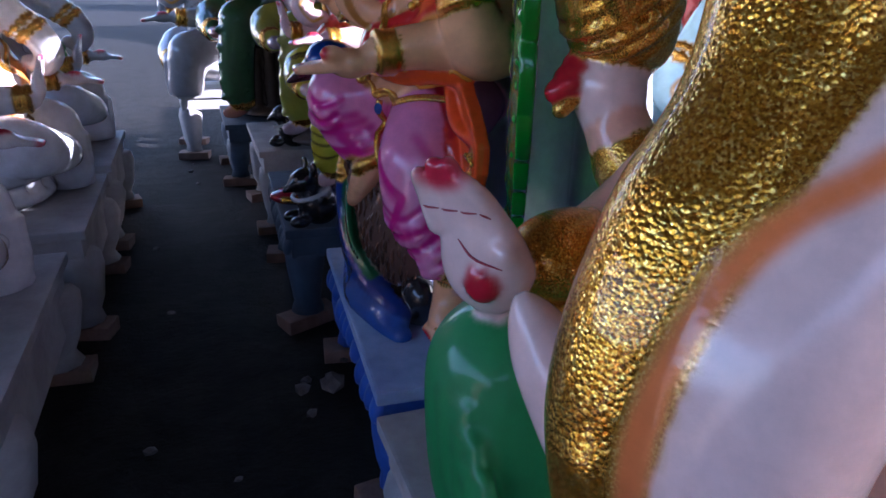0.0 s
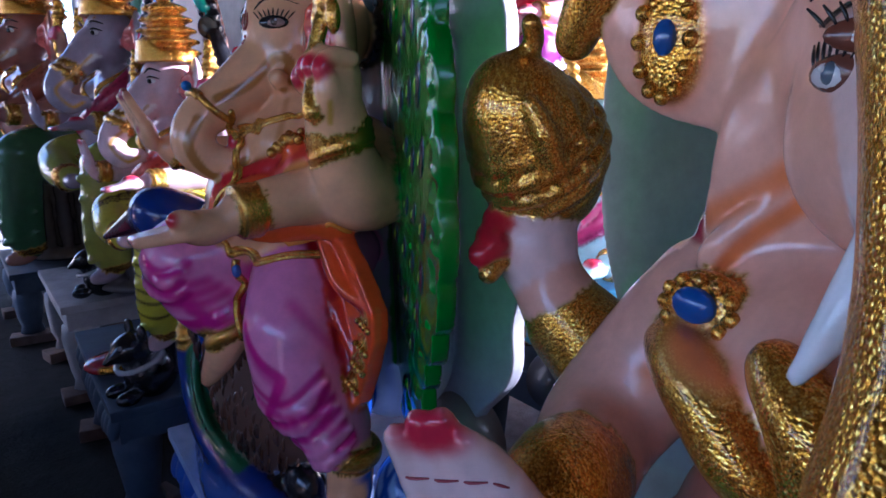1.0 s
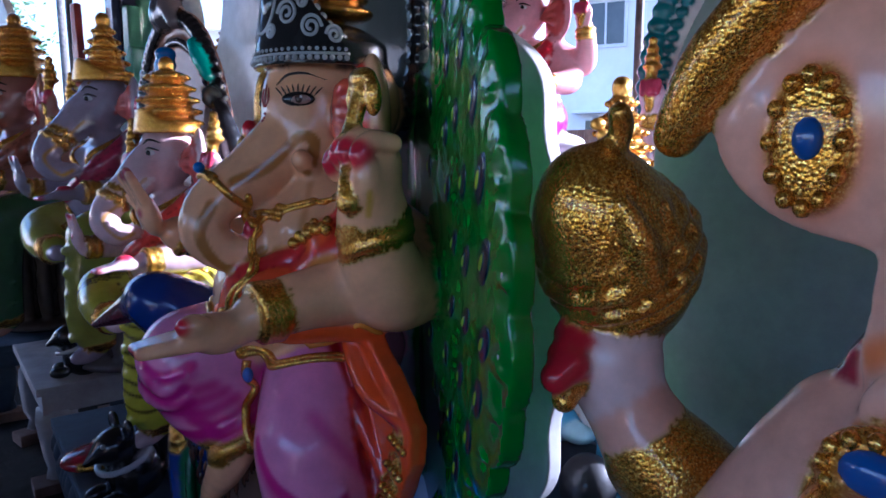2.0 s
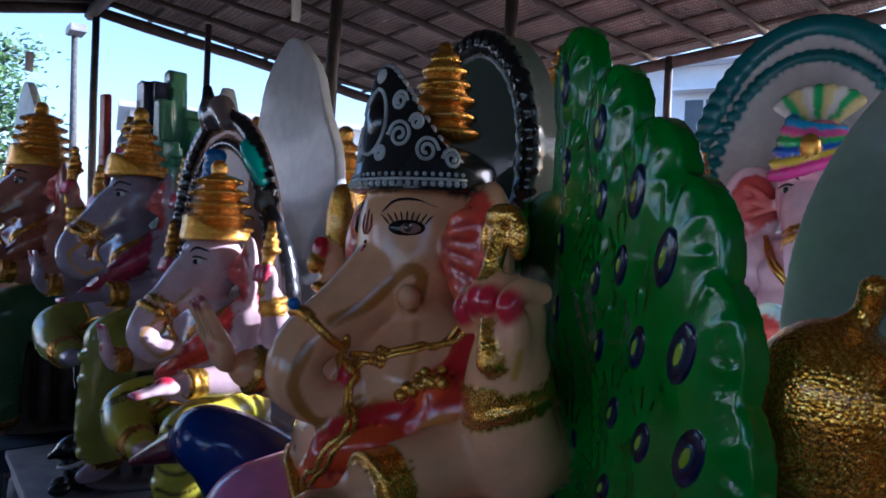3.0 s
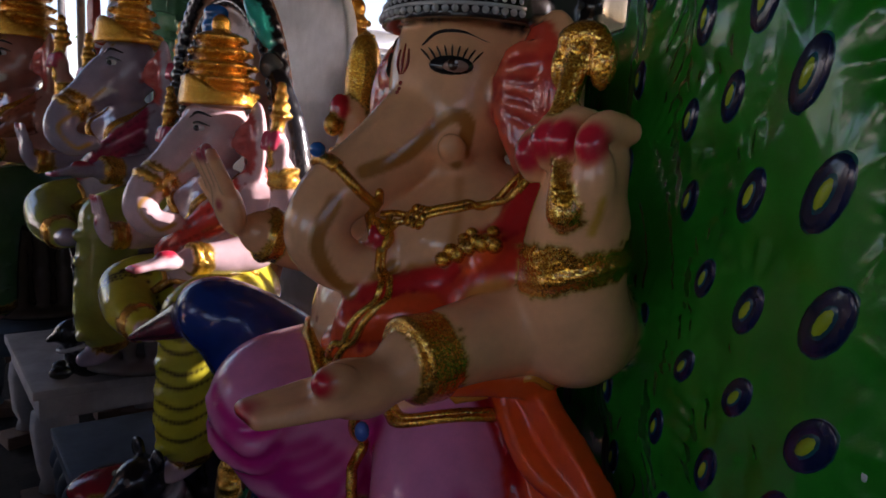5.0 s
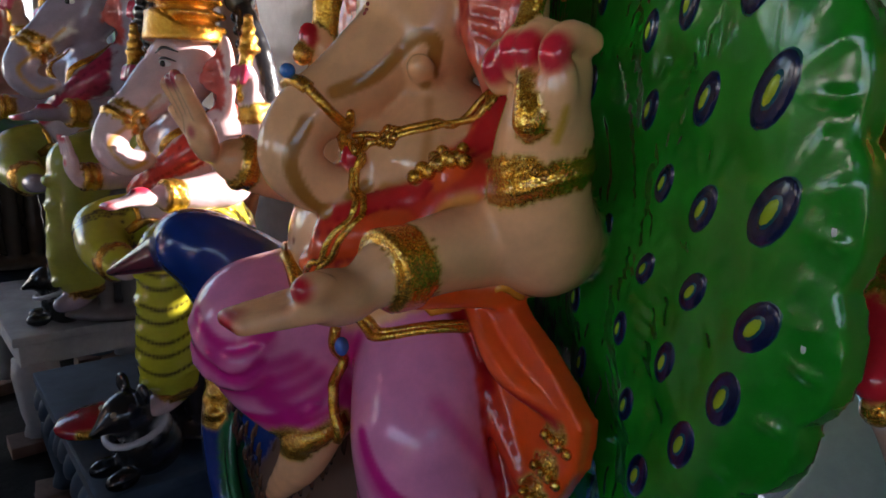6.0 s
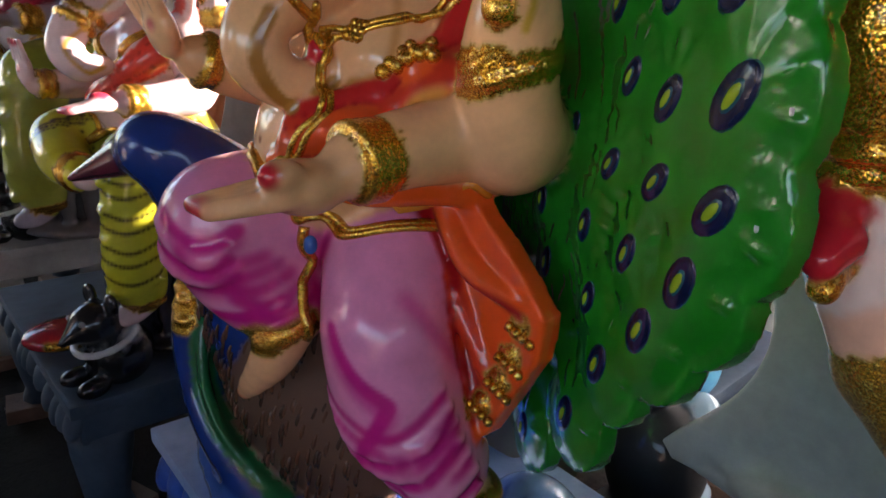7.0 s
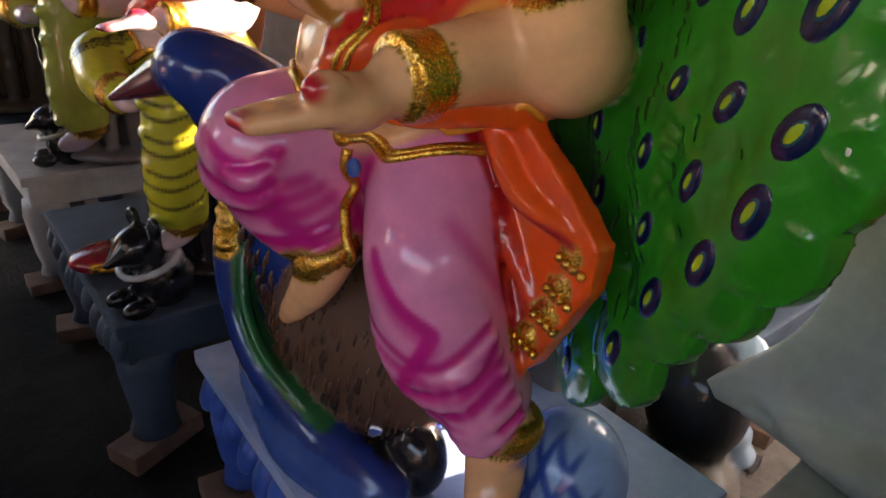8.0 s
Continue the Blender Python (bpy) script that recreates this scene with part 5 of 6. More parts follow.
    c.limb((1.0, 0.58, 0.62), (1.22, 0.62, 0.80), 0.20, 0.20, (0.46, 0.46, 0.45), 0.05, matt=0.8)
    c.ball((1.31, 0.80, 0.43), (0.09, 0.45, 0.06), (0.30, 0.29, 0.28), 0.06, matt=0.9)
    c.cast("near_elephant_god_statue", "elephant-headed statue with gold glitter trunk, green dhoti", foot=(0.80, 0.55, 0.38))


near_statue()


# ---- other statues of the workshop ----
def seated_statue(size, throne, skin, dhoti, shawl, crown=GOLD, plate=None, plate_shape="oval", front=None, plate_y=0.0, step=0.0085, tall=1.0, seat=WHITE, stripes=None, pot=False, turban=False):
    """A figure on a seat of that height, one leg hanging; local metres before scaling, facing -x."""
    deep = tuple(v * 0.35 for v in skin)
    c = Clay((-0.46, -0.50 + min(plate_y, 0), -throne - 0.01), (0.34, 0.50 + max(plate_y, 0), 1.42), step / size)
    # seat: a draped drum with a ribbed foot
    c.ball((0.02, 0, 0.03), (0.25, 0.31, 0.07), seat, 0.02)
    if throne > 0.1:
        c.limb((0.05, 0, -0.04), (0.05, 0, -throne + 0.10), 0.20, 0.17, seat, 0.03)
        c.ball((0.04, 0, -throne + 0.045), (0.25, 0.27, 0.05), seat, 0.02)
        for k in range(9):
            a = -1.5 + 3.0 * k / 8
            c.tube([(0.05 - 0.20 * math.cos(a), 0.21 * math.sin(a), 0.02), (0.05 - 0.215 * math.cos(a), 0.22 * math.sin(a), -throne * 0.5), (0.05 - 0.20 * math.cos(a), 0.21 * math.sin(a), -throne + 0.08)], [0.022, 0.03, 0.022], seat, 7, 0.02)
    # legs: one folded across, one hanging with its foot out
    for s in (-1, 1):
        c.tube([(0.06, 0.08 * s, 0.14), (-0.10, 0.19 * s, 0.14), (-0.20, 0.22 * s, 0.13)], [0.11, 0.095, 0.085], dhoti, 8, 0.03)
    c.tube([(-0.20, 0.22, 0.12), (-0.25, 0.10, 0.09), (-0.26, -0.02, 0.06)], [0.08, 0.065, 0.045], dhoti, 8, 0.03)
    low = -min(throne, 0.36)
    c.tube([(-0.20, -0.22, 0.12), (-0.225, -0.21, low * 0.5), (-0.20, -0.20, low + 0.07)], [0.088, 0.082, 0.055], dhoti, 9, 0.03)
    for k in range(5):
        z = 0.08 + (low + 0.02) * k / 4
        c.tube([(-0.19, -0.31, z + 0.05), (-0.305, -0.22, z), (-0.24, -0.12, z + 0.02)], [0.006, 0.013, 0.006], dhoti, 7, 0.012)
    c.ring((-0.20, -0.20, low + 0.055), (0, 0, 1), 0.052, 0.014, GOLD)
    c.tube([(-0.20, -0.20, low + 0.05), (-0.24, -0.20, low + 0.025), (-0.29, -0.21, low + 0.018)], [0.04, 0.036, 0.026], skin, 6, 0.01)
    c.ring((-0.262, 0.0, 0.06), (0.1, 1, 0), 0.045, 0.013, GOLD)
    c.ball((-0.27, -0.07, 0.055), (0.035, 0.055, 0.03), skin, 0.01)
    # belly, chest
    c.ball((-0.01, 0, 0.27), (0.165, 0.175, 0.155), skin, 0.03)
    c.ball((0.02, 0, 0.43), (0.12, 0.17, 0.11), skin, 0.04)
    for s in (-1, 1):
        c.ball((-0.07, 0.075 * s, 0.42), (0.055, 0.06, 0.05), skin, 0.03)
    # head with brow, cheeks and fanned ears
    c.ball((-0.005, 0, 0.66), (0.108, 0.105, 0.115), skin, 0.03)
    c.ball((-0.05, 0, 0.59), (0.075, 0.085, 0.07), skin, 0.04)
    for s in (-1, 1):
        c.ball((0.03, 0.175 * s, 0.635), (0.024, 0.095, 0.12), skin, 0.02, (0, 0, 22 * s))
        c.ball((0.035, 0.145 * s, 0.545), (0.022, 0.05, 0.08), skin, 0.03, (0, 0, 20 * s))
        c.ball((0.012, 0.17 * s, 0.63), (0.018, 0.070, 0.092), (0.50, 0.07, 0.06), 0.004, (0, 0, 22 * s))
        for k in range(3):
            c.tube([(-0.005, 0.10 * s, 0.62), (-0.012, 0.16 * s, 0.60 + 0.035 * k), (0.01, 0.225 * s, 0.58 + 0.06 * k)], [0.008, 0.012, 0.007], (0.58, 0.10, 0.08), 7, 0.008)
        c.tube([(0.03, 0.15 * s, 0.47), (-0.01, 0.265 * s, 0.33), (-0.12, 0.27 * s, 0.30), (-0.235, 0.255 * s, 0.30)], [0.066, 0.056, 0.045, 0.034], skin, 11, 0.02)
        for d in (-0.014, 0.012):
            c.ring((-0.215 + d, 0.257 * s, 0.30), (1, 0, 0), 0.039, 0.011, GOLD)
        c.tube([(0.06, 0.15 * s, 0.46), (0.06, 0.29 * s, 0.40), (0.035, 0.325 * s, 0.48), (0.01, 0.325 * s, 0.57)], [0.062, 0.054, 0.042, 0.034], skin, 10, 0.02)
        for d in (-0.014, 0.012):
            c.ring((0.022, 0.325 * s, 0.535 + d), (-0.2, 0, 1), 0.040, 0.010, GOLD)
        c.ball((0.0, 0.325 * s, 0.615), (0.026, 0.045, 0.055), skin, 0.012)
        for k in range(3):
            c.limb((-0.018, (0.30 + 0.024 * k) * s, 0.655), (-0.032, (0.30 + 0.024 * k) * s, 0.62), 0.014, 0.011, (0.55, 0.05, 0.10), 0.004)
        c.limb((-0.02, 0.325 * s, 0.575), (0.005, 0.33 * s, 0.72), 0.014, 0.022, GOLD, 0.006)
        for k in range(4):
            c.ball((0.008, 0.33 * s, 0.71 + 0.028 * k), (0.034 - 0.006 * k, 0.034 - 0.006 * k, 0.016), GOLD, 0.004)
        c.bead((-0.102, 0.056 * s, 0.665), (0.010, 0.024, 0.011), (0.75, 0.75, 0.75), (0, 0, -30 * s), 10)
        c.bead((-0.108, 0.060 * s, 0.664), (0.007, 0.010, 0.010), BLACK, (0, 0, -30 * s), 8)
        c.wire([(-0.110, 0.030 * s, 0.675), (-0.104, 0.060 * s, 0.682), (-0.080, 0.088 * s, 0.672)], 0.004, BLACK, 8, True)
        c.wire([(-0.112, 0.026 * s, 0.695), (-0.104, 0.060 * s, 0.712), (-0.075, 0.092 * s, 0.70)], 0.0045, BLACK, 8, True)
        c.limb((-0.105, 0.055 * s, 0.575), (-0.165, 0.075 * s, 0.535), 0.017, 0.005, (0.8, 0.79, 0.76), 0.004)
    # hands: one open towards the giver, one raised in blessing
    c.ball((-0.30, -0.252, 0.295), (0.050, 0.036, 0.022), skin, 0.015)
    for k in range(4):
        c.limb((-0.33, -0.275 + 0.016 * k, 0.295), (-0.395, -0.272 + 0.014 * k, 0.285), 0.012, 0.009, skin, 0.005)
    c.ball((-0.30, -0.25, 0.318), (0.028, 0.024, 0.012), (0.55, 0.03, 0.06), 0.006)
    c.spray((-0.395, -0.25, 0.285), (0.03, 0.05, 0.03), (0.60, 0.04, 0.06))
    c.ball((-0.265, 0.255, 0.345), (0.020, 0.040, 0.048), skin, 0.012)
    for k in range(4):
        c.limb((-0.272, 0.225 + 0.02 * k, 0.38), (-0.285, 0.222 + 0.021 * k, 0.435), 0.011, 0.008, skin, 0.004)
    c.spray((-0.287, 0.255, 0.43), (0.03, 0.05, 0.022), (0.50, 0.03, 0.06))
    c.spray((-0.285, 0.255, 0.35), 0.018, RED, 0.8)
    # trunk, curled to one side, with a gilt cover
    c.tube([(-0.08, 0, 0.62), (-0.16, -0.005, 0.545), (-0.235, -0.01, 0.485), (-0.265, -0.02, 0.42), (-0.235, -0.05, 0.375), (-0.185, -0.08, 0.385)], [0.078, 0.060, 0.050, 0.045, 0.038, 0.024], skin, 20, 0.012)
    c.brush([(-0.13, -0.06, 0.57), (-0.22, -0.06, 0.49), (-0.285, -0.06, 0.43), (-0.245, -0.09, 0.365), (-0.20, -0.10, 0.38)], 0.012, (0.55, 0.28, 0.04), 0.8, 40)
    c.ring((-0.225, -0.01, 0.495), (0.65, 0, 0.75), 0.055, 0.010, GOLD)
    c.ring((-0.195, -0.008, 0.515), (0.65, 0, 0.75), 0.058, 0.007, GOLD)
    # necklaces, thread, belt and shawl
    for off in (0.0, 0.022):
        c.line([(0.0, -0.13, 0.53 - off), (-0.12, -0.08, 0.45 - off), (-0.15, 0.0, 0.38 - off), (-0.12, 0.08, 0.45 - off), (0.0, 0.13, 0.53 - off)], 0.009, GOLD, 22)
    c.line([(-0.02, -0.14, 0.50), (-0.13, -0.06, 0.40), (-0.17, 0.05, 0.30), (-0.13, 0.13, 0.24)], 0.008, GOLD, 22)
    c.tube([(0.05, -0.15, 0.52), (-0.06, -0.135, 0.42), (-0.13, -0.06, 0.34), (-0.15, 0.05, 0.27), (-0.06, 0.16, 0.24)], [0.04, 0.045, 0.04, 0.036, 0.03], shawl, 16, 0.015)
    # shawl creases: its own colour darkened, shade put in as paint
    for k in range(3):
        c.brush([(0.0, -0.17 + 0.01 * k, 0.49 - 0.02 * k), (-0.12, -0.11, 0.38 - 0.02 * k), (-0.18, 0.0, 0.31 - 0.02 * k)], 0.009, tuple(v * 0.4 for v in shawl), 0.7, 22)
    c.line([(0.0, -0.18, 0.19), (-0.16, -0.09, 0.17), (-0.18, 0.05, 0.17), (0.0, 0.18, 0.19)], 0.012, GOLD, 20)
    if stripes is not None:
        for k in range(9):
            z = 0.18 + (low - 0.04) * k / 8
            c.brush([(-0.12, -0.31, z + 0.06), (-0.27, -0.29, z + 0.01 * (k % 2)), (-0.32, -0.18, z + 0.03)], 0.011, stripes, 0.9, 22)
            p = Vector((0.0, 0.12, 0.22)).lerp(Vector((-0.27, 0.20, 0.12)), k / 8)
            c.brush([p + Vector((0.02, -0.06, 0.05)), p + Vector((-0.05, 0.0, 0.03)), p + Vector((-0.03, 0.05, -0.06))], 0.011, stripes, 0.9, 16)
    # soft shade painted round the joints with a darkened skin colour
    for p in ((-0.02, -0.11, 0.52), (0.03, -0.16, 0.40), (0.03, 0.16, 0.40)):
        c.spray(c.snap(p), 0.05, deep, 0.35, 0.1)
    # crown: pointed brow plate and tiers
    if not turban:
        c.put((-0.16, -0.14, 0.72), (0.14, 0.14, 0.92), lambda x, y, z: np.maximum(np.maximum(np.abs(np.sqrt(x * x + y * y) - (0.112 - 0.16 * (z - 0.74))) - 0.011,
              z - (0.765 + 0.065 * np.maximum(np.cos(np.arctan2(y, -x)), 0) ** 2)), 0.735 - z) * 0.8, crown, 0.006)
        for k in range(5):
            f = k / 4
            r = (0.116 - 0.040 * f ** 2.0) if pot else (0.098 - 0.058 * f ** 1.2)
            c.ball((0.01, 0, 0.775 + 0.17 * f * tall), (r, r, 0.027), crown, 0.004)
            for j in range(14):
                a = 2 * math.pi * j / 14
                c.bead((0.01 + r * math.cos(a), r * math.sin(a), 0.775 + 0.17 * f * tall), 0.009, crown, seg=6)
        c.ball((0.01, 0, 0.79 + 0.20 * tall), (0.03, 0.03, 0.034), crown, 0.004)
    else:
        for k, hue in enumerate(((0.75, 0.05, 0.30), (0.75, 0.55, 0.03), (0.03, 0.12, 0.55), (0.05, 0.45, 0.10), (0.72, 0.10, 0.32), (0.03, 0.30, 0.60))):
            c.ring((-0.005, 0, 0.755 + 0.022 * k), (-0.25, 0.30 - 0.12 * k, 1), 0.122 - 0.010 * k, 0.017, hue)
        c.ball((0.0, 0, 0.80), (0.10, 0.10, 0.08), (0.72, 0.10, 0.32), 0.01)
        c.ball((-0.125, 0, 0.79), (0.02, 0.028, 0.036), GOLD, 0.006)
        for k in range(9):
            a = -1.0 + 0.25 * k
            c.limb((0.02, 0.03 * a, 0.86), (0.03, 0.13 * math.sin(a), 0.88 + 0.10 * math.cos(a)), 0.008, 0.018, ((0.75, 0.62, 0.25), (0.05, 0.45, 0.12), (0.75, 0.72, 0.66))[k % 3], 0.004)
    if plate is not None:
        if plate_shape == "oval":
            out = lambda s, t: np.sqrt((s / 0.36) ** 2 + (t / 0.62) ** 2) * 0.36 - 0.36
        elif plate_shape == "leaf":
            out = lambda s, t: np.abs(s) - 0.34 * np.sqrt(np.clip(1 - ((t + 0.1) / 0.78) ** 2, 0, 1)) * (1 - 0.35 * np.clip(t, 0, 1)) - 0.008 * np.sin(t * 26)
        elif plate_shape == "spire":
            out = lambda s, t: np.maximum(np.abs(s + 0.14) - 0.035 + 0.02 * np.clip(t, 0, 1), np.abs(t - 0.02) - 0.46)
        else:
            out = lambda s, t: np.sqrt((s / 0.40) ** 2 + (np.where(t > 0, t / 0.66, t / 0.75)) ** 2) * 0.40 - 0.40
        c.plate((0.22, plate_y, 0.60), (0, 1, 0), (0, 0, 1), out, 0.80, 0.035, plate, None, 0.006, matt=0.9)
        if front is not None:
            for k in range(44):
                a = math.pi * (1.25 * (k + 0.5) / 44 - 0.125)
                for rr, big in ((0.95, 1.0), (0.80, 0.55)):
                    c.ball((0.20, plate_y + 0.40 * rr * math.cos(a), 0.60 + 0.66 * rr * math.sin(a)), (0.028 * big, 0.042 * big, 0.034 * big), front, 0.006)
    return c


def finish(c, label, at, turn, size, throne, name="elephant_god_statue"):
    ob = c.cast(name, label, at=(at[0], at[1], at[2]), turn=turn, soften=1)
    ob.data.transform(Matrix.Translation((0, 0, throne)))
    ob.scale = (size, size, size)
    return ob


def row_statue(label, x, y, floor_z, seat_z, turn, size, *looks, extra=None, **more):
    throne = (seat_z - floor_z) / size
    c = seated_statue(size, throne, *looks, **more)
    if extra:
        extra(c)
    finish(c, label, (x, y, floor_z), turn, size, throne)


def arch_crest(c):
    """Blue feathers beside the crown, a beast's head on top of the arch, a teal streak and a knob on its rim."""
    for k in range(9):
        c.ball((0.10, 0.20 + 0.012 * math.sin(k * 1.4), 0.72 + 0.042 * k), (0.04, 0.05 + 0.01 * (k % 2), 0.032), (0.01, 0.11, 0.34), 0.012)
    c.ball((0.19, 0.36, 1.25), (0.05, 0.10, 0.07), (0.06, 0.05, 0.055), 0.02)
    c.limb((0.19, 0.30, 1.27), (0.17, 0.24, 1.20), 0.05, 0.03, (0.16, 0.12, 0.12), 0.02)
    c.limb((0.19, 0.40, 1.28), (0.19, 0.42, 1.36), 0.035, 0.02, BLACK, 0.02)
    c.tube([(0.17, 0.10, 1.10), (0.16, 0.03, 1.04), (0.165, -0.02, 0.96)], [0.02, 0.032, 0.02], (0.02, 0.42, 0.34), 8, 0.006)
    c.ball((0.16, -0.05, 0.88), (0.04, 0.035, 0.045), (0.05, 0.055, 0.05), 0.01)
    c.tube([(0.17, -0.08, 0.84), (0.19, -0.13, 0.68), (0.20, -0.16, 0.50)], [0.03, 0.045, 0.05], BLACK, 8, 0.02)


YELLOW = (0.55, 0.50, 0.03)
row_statue("seated statue with gold crown, yellow dhoti, dark arched back", 0.74, 2.60, 0.41, 0.84, 10, 0.78, (0.72, 0.50, 0.50), YELLOW, (0.75, 0.06, 0.04), GOLD,
           (0.22, 0.08, 0.03), "arch", BLACK, plate_y=0.30, step=0.0058, seat=(0.035, 0.03, 0.04), stripes=(0.06, 0.035, 0.012), pot=True, extra=arch_crest)
row_statue("seated grey-violet statue with small gold crown", 0.78, 3.58, 0.45, 0.92, 14, 0.98, (0.36, 0.29, 0.36), (0.34, 0.36, 0.05), (0.30, 0.02, 0.06), GOLD, seat=(0.14, 0.12, 0.12))
row_statue("seated brown statue with gold tiered crown and red spire", 0.60, 4.78, 0.40, 0.88, 14, 1.18, (0.40, 0.17, 0.13), (0.05, 0.14, 0.05), (0.30, 0.08, 0.04), GOLD,
           (0.50, 0.06, 0.04), "spire", None, plate_y=0.0, pot=True, seat=(0.10, 0.07, 0.05))
row_statue("statue whose bare white plaster back is numbered in red", 1.62, 3.40, 0.60, 0.62, 185, 1.28, (0.62, 0.40, 0.36), (0.30, 0.05, 0.20), ORANGE, GOLD, (0.60, 0.60, 0.59), "leaf")
row_statue("pink-white statue with bright turban under a teal arch", 2.72, 1.86, 0.58, 0.82, 16, 1.24, (0.80, 0.52, 0.56), (0.20, 0.04, 0.30), (0.50, 0.03, 0.10), GOLD,
           (0.55, 0.54, 0.52), "oval", (0.01, 0.13, 0.14), turban=True, plate_y=0.04)
row_statue("pale cyan statue with gold garland behind the row", 1.72, 1.72, 0.48, 0.56, 5, 0.98, (0.45, 0.72, 0.76), (0.10, 0.36, 0.55), (0.55, 0.04, 0.16), GOLD)
row_statue("statue with tall gold crown in the row behind", 2.80, 3.21, 0.86, 1.36, 12, 1.10, (0.76, 0.36, 0.40), (0.25, 0.03, 0.20), RED, GOLD)
row_statue("white statue in white dhoti across the aisle", -0.62, 2.92, 0.43, 0.55, 180, 1.05, (0.72, 0.68, 0.66), (0.76, 0.78, 0.82), (0.7, 0.25, 0.05), GOLD, WHITE, "oval")
row_statue("white statue with green and orange cloth", -0.62, 3.88, 0.43, 0.55, 180, 1.05, (0.62, 0.65, 0.70), (0.66, 0.70, 0.75), (0.05, 0.3, 0.08), GOLD, WHITE, "oval")
row_statue("white plaster statue across the aisle", -0.66, 1.90, 0.41, 0.53, 180, 1.0, (0.74, 0.70, 0.68), (0.76, 0.72, 0.70), (0.7, 0.55, 0.05), GOLD, WHITE, "oval")
row_statue("grey plaster statue with a tall pointed back", 0.36, 5.62, 0.48, 0.60, 6, 1.36, (0.30, 0.29, 0.29), (0.26, 0.25, 0.25), GREY, GREY, (0.66, 0.65, 0.64), "leaf")
row_statue("statue with gold crown before a dark oval back", 1.56, 4.30, 0.58, 1.16, 10, 0.90, (0.50, 0.30, 0.30), (0.05, 0.15, 0.35), RED, GOLD, (0.04, 0.05, 0.06), "oval")


def mountain_statue():
    """Stepped crags, dark in front and green at the side, with a small pink figure before them."""
    rng = random.Random(5)
    c = Clay((-0.30, -0.34, -0.01), (0.26, 0.34, 1.80), 0.009)
    navy, green = (0.035, 0.04, 0.085), (0.10, 0.30, 0.17)
    for k in range(26):
        y = rng.uniform(-0.24, 0.24)
        x = rng.uniform(-0.06, 0.12)
        top = 1.72 - 2.3 * abs(y) * (0.75 if y > 0 else 0.95) - rng.uniform(0, 0.14) - 0.3 * max(0, -x)
        w = rng.uniform(0.035, 0.055)
        c.put((x - w, y - w, 0.1), (x + w, y + w, top), lambda X, Y, Z, x=x, y=y, w=w, top=top: np.maximum(np.maximum(np.abs(X - x), np.abs(Y - y)) - w * (1.15 - 0.25 * np.clip(Z / 1.7, 0, 1)), np.maximum(Z - top + 0.25 * np.abs(Y - y), 0.02 - Z)) * 0.8, navy if y > -0.04 and x < 0.06 else green, 0.012)
    c.limb((0.0, 0, 0.1), (0.0, 0, 0.9), 0.24, 0.20, navy, 0.04)
    c.limb((-0.18, -0.06, 0.95), (-0.17, -0.06, 1.16), 0.085, 0.05, (0.45, 0.02, 0.14), 0.02)
    c.ball((-0.19, -0.06, 1.26), (0.055, 0.05, 0.06), (0.35, 0.35, 0.42), 0.02)
    c.limb((-0.19, 0.0, 1.16), (-0.24, 0.05, 1.13), 0.03, 0.022, (0.5, 0.45, 0.48), 0.01)
    c.limb((-0.19, -0.11, 1.16), (-0.25, -0.10, 1.22), 0.03, 0.022, (0.55, 0.04, 0.16), 0.01)
    for z, r in ((1.32, 0.05), (1.35, 0.042), (1.38, 0.028)):
        c.ball((-0.18, -0.06, z), (r, r, 0.02), GOLD, 0.004)
    c.ball((0.0, 0, 0.06), (0.28, 0.32, 0.07), navy, 0.02)
    c.cast("mountain_statue", "stepped green and navy mountain with a small pink figure", at=(1.10, 4.42, 0.60), turn=10)


mountain_statue()


def crest(x, y, z0, z1, label, hue):
    """A tall plaster finial with scalloped edges, standing behind the row."""
    h = z1 - z0
    c = Clay((-0.10, -0.16, -0.01), (0.10, 0.16, h + 0.04), 0.009)
    c.plate((0, 0, h / 2), (0, 1, 0), (0, 0, 1), lambda s, t: np.abs(s) - 0.105 * np.sqrt(np.clip(1 - (t / (h / 2)) ** 4, 0, 1)) * (1 + 0.18 * np.sin(t * 22)), h * 0.55, 0.06, hue, None, 0.01, matt=0.5)
    c.ball((0, 0, 0.03), (0.09, 0.12, 0.035), hue, 0.02)
    c.ball((-0.02, 0, h - 0.12), (0.05, 0.06, 0.08), hue, 0.03)
    c.cast("plaster_finial", label, "finial", at=(x, y, z0))


crest(1.30, 4.02, 0.0, 2.15, "pale plaster finial with scalloped edge behind the row", (0.52, 0.55, 0.56))


# ---- painted number on the bare plaster back ----
def painted_number():
    red = mat("red_oxide_paint", m_plain((0.30, 0.06, 0.03), (0.42, 0.10, 0.05), 40, 0.6, 0.1))
    data = bpy.data.curves.new("painted_number", "FONT")
    data.body, data.size, data.align_x, data.align_y, data.extrude = "19", 0.095, "CENTER", "CENTER", 0.001
    ob = new("painted_number", data)
    ob.matrix_basis = pose(1.346, 3.165, 1.648, 90, 0, -85)
    data.materials.append(red)
    tagged(ob, "number 19 in red paint on a bare plaster back", "painted number")
    bm = bmesh.new()
    pipe(bm, [(0.045 * math.cos(a), 0.068 * math.sin(a), 0) for a in (2 * math.pi * k / 28 for k in range(29))], 0.0028, 5)
    part("ring", bm, red, ob)


painted_number()


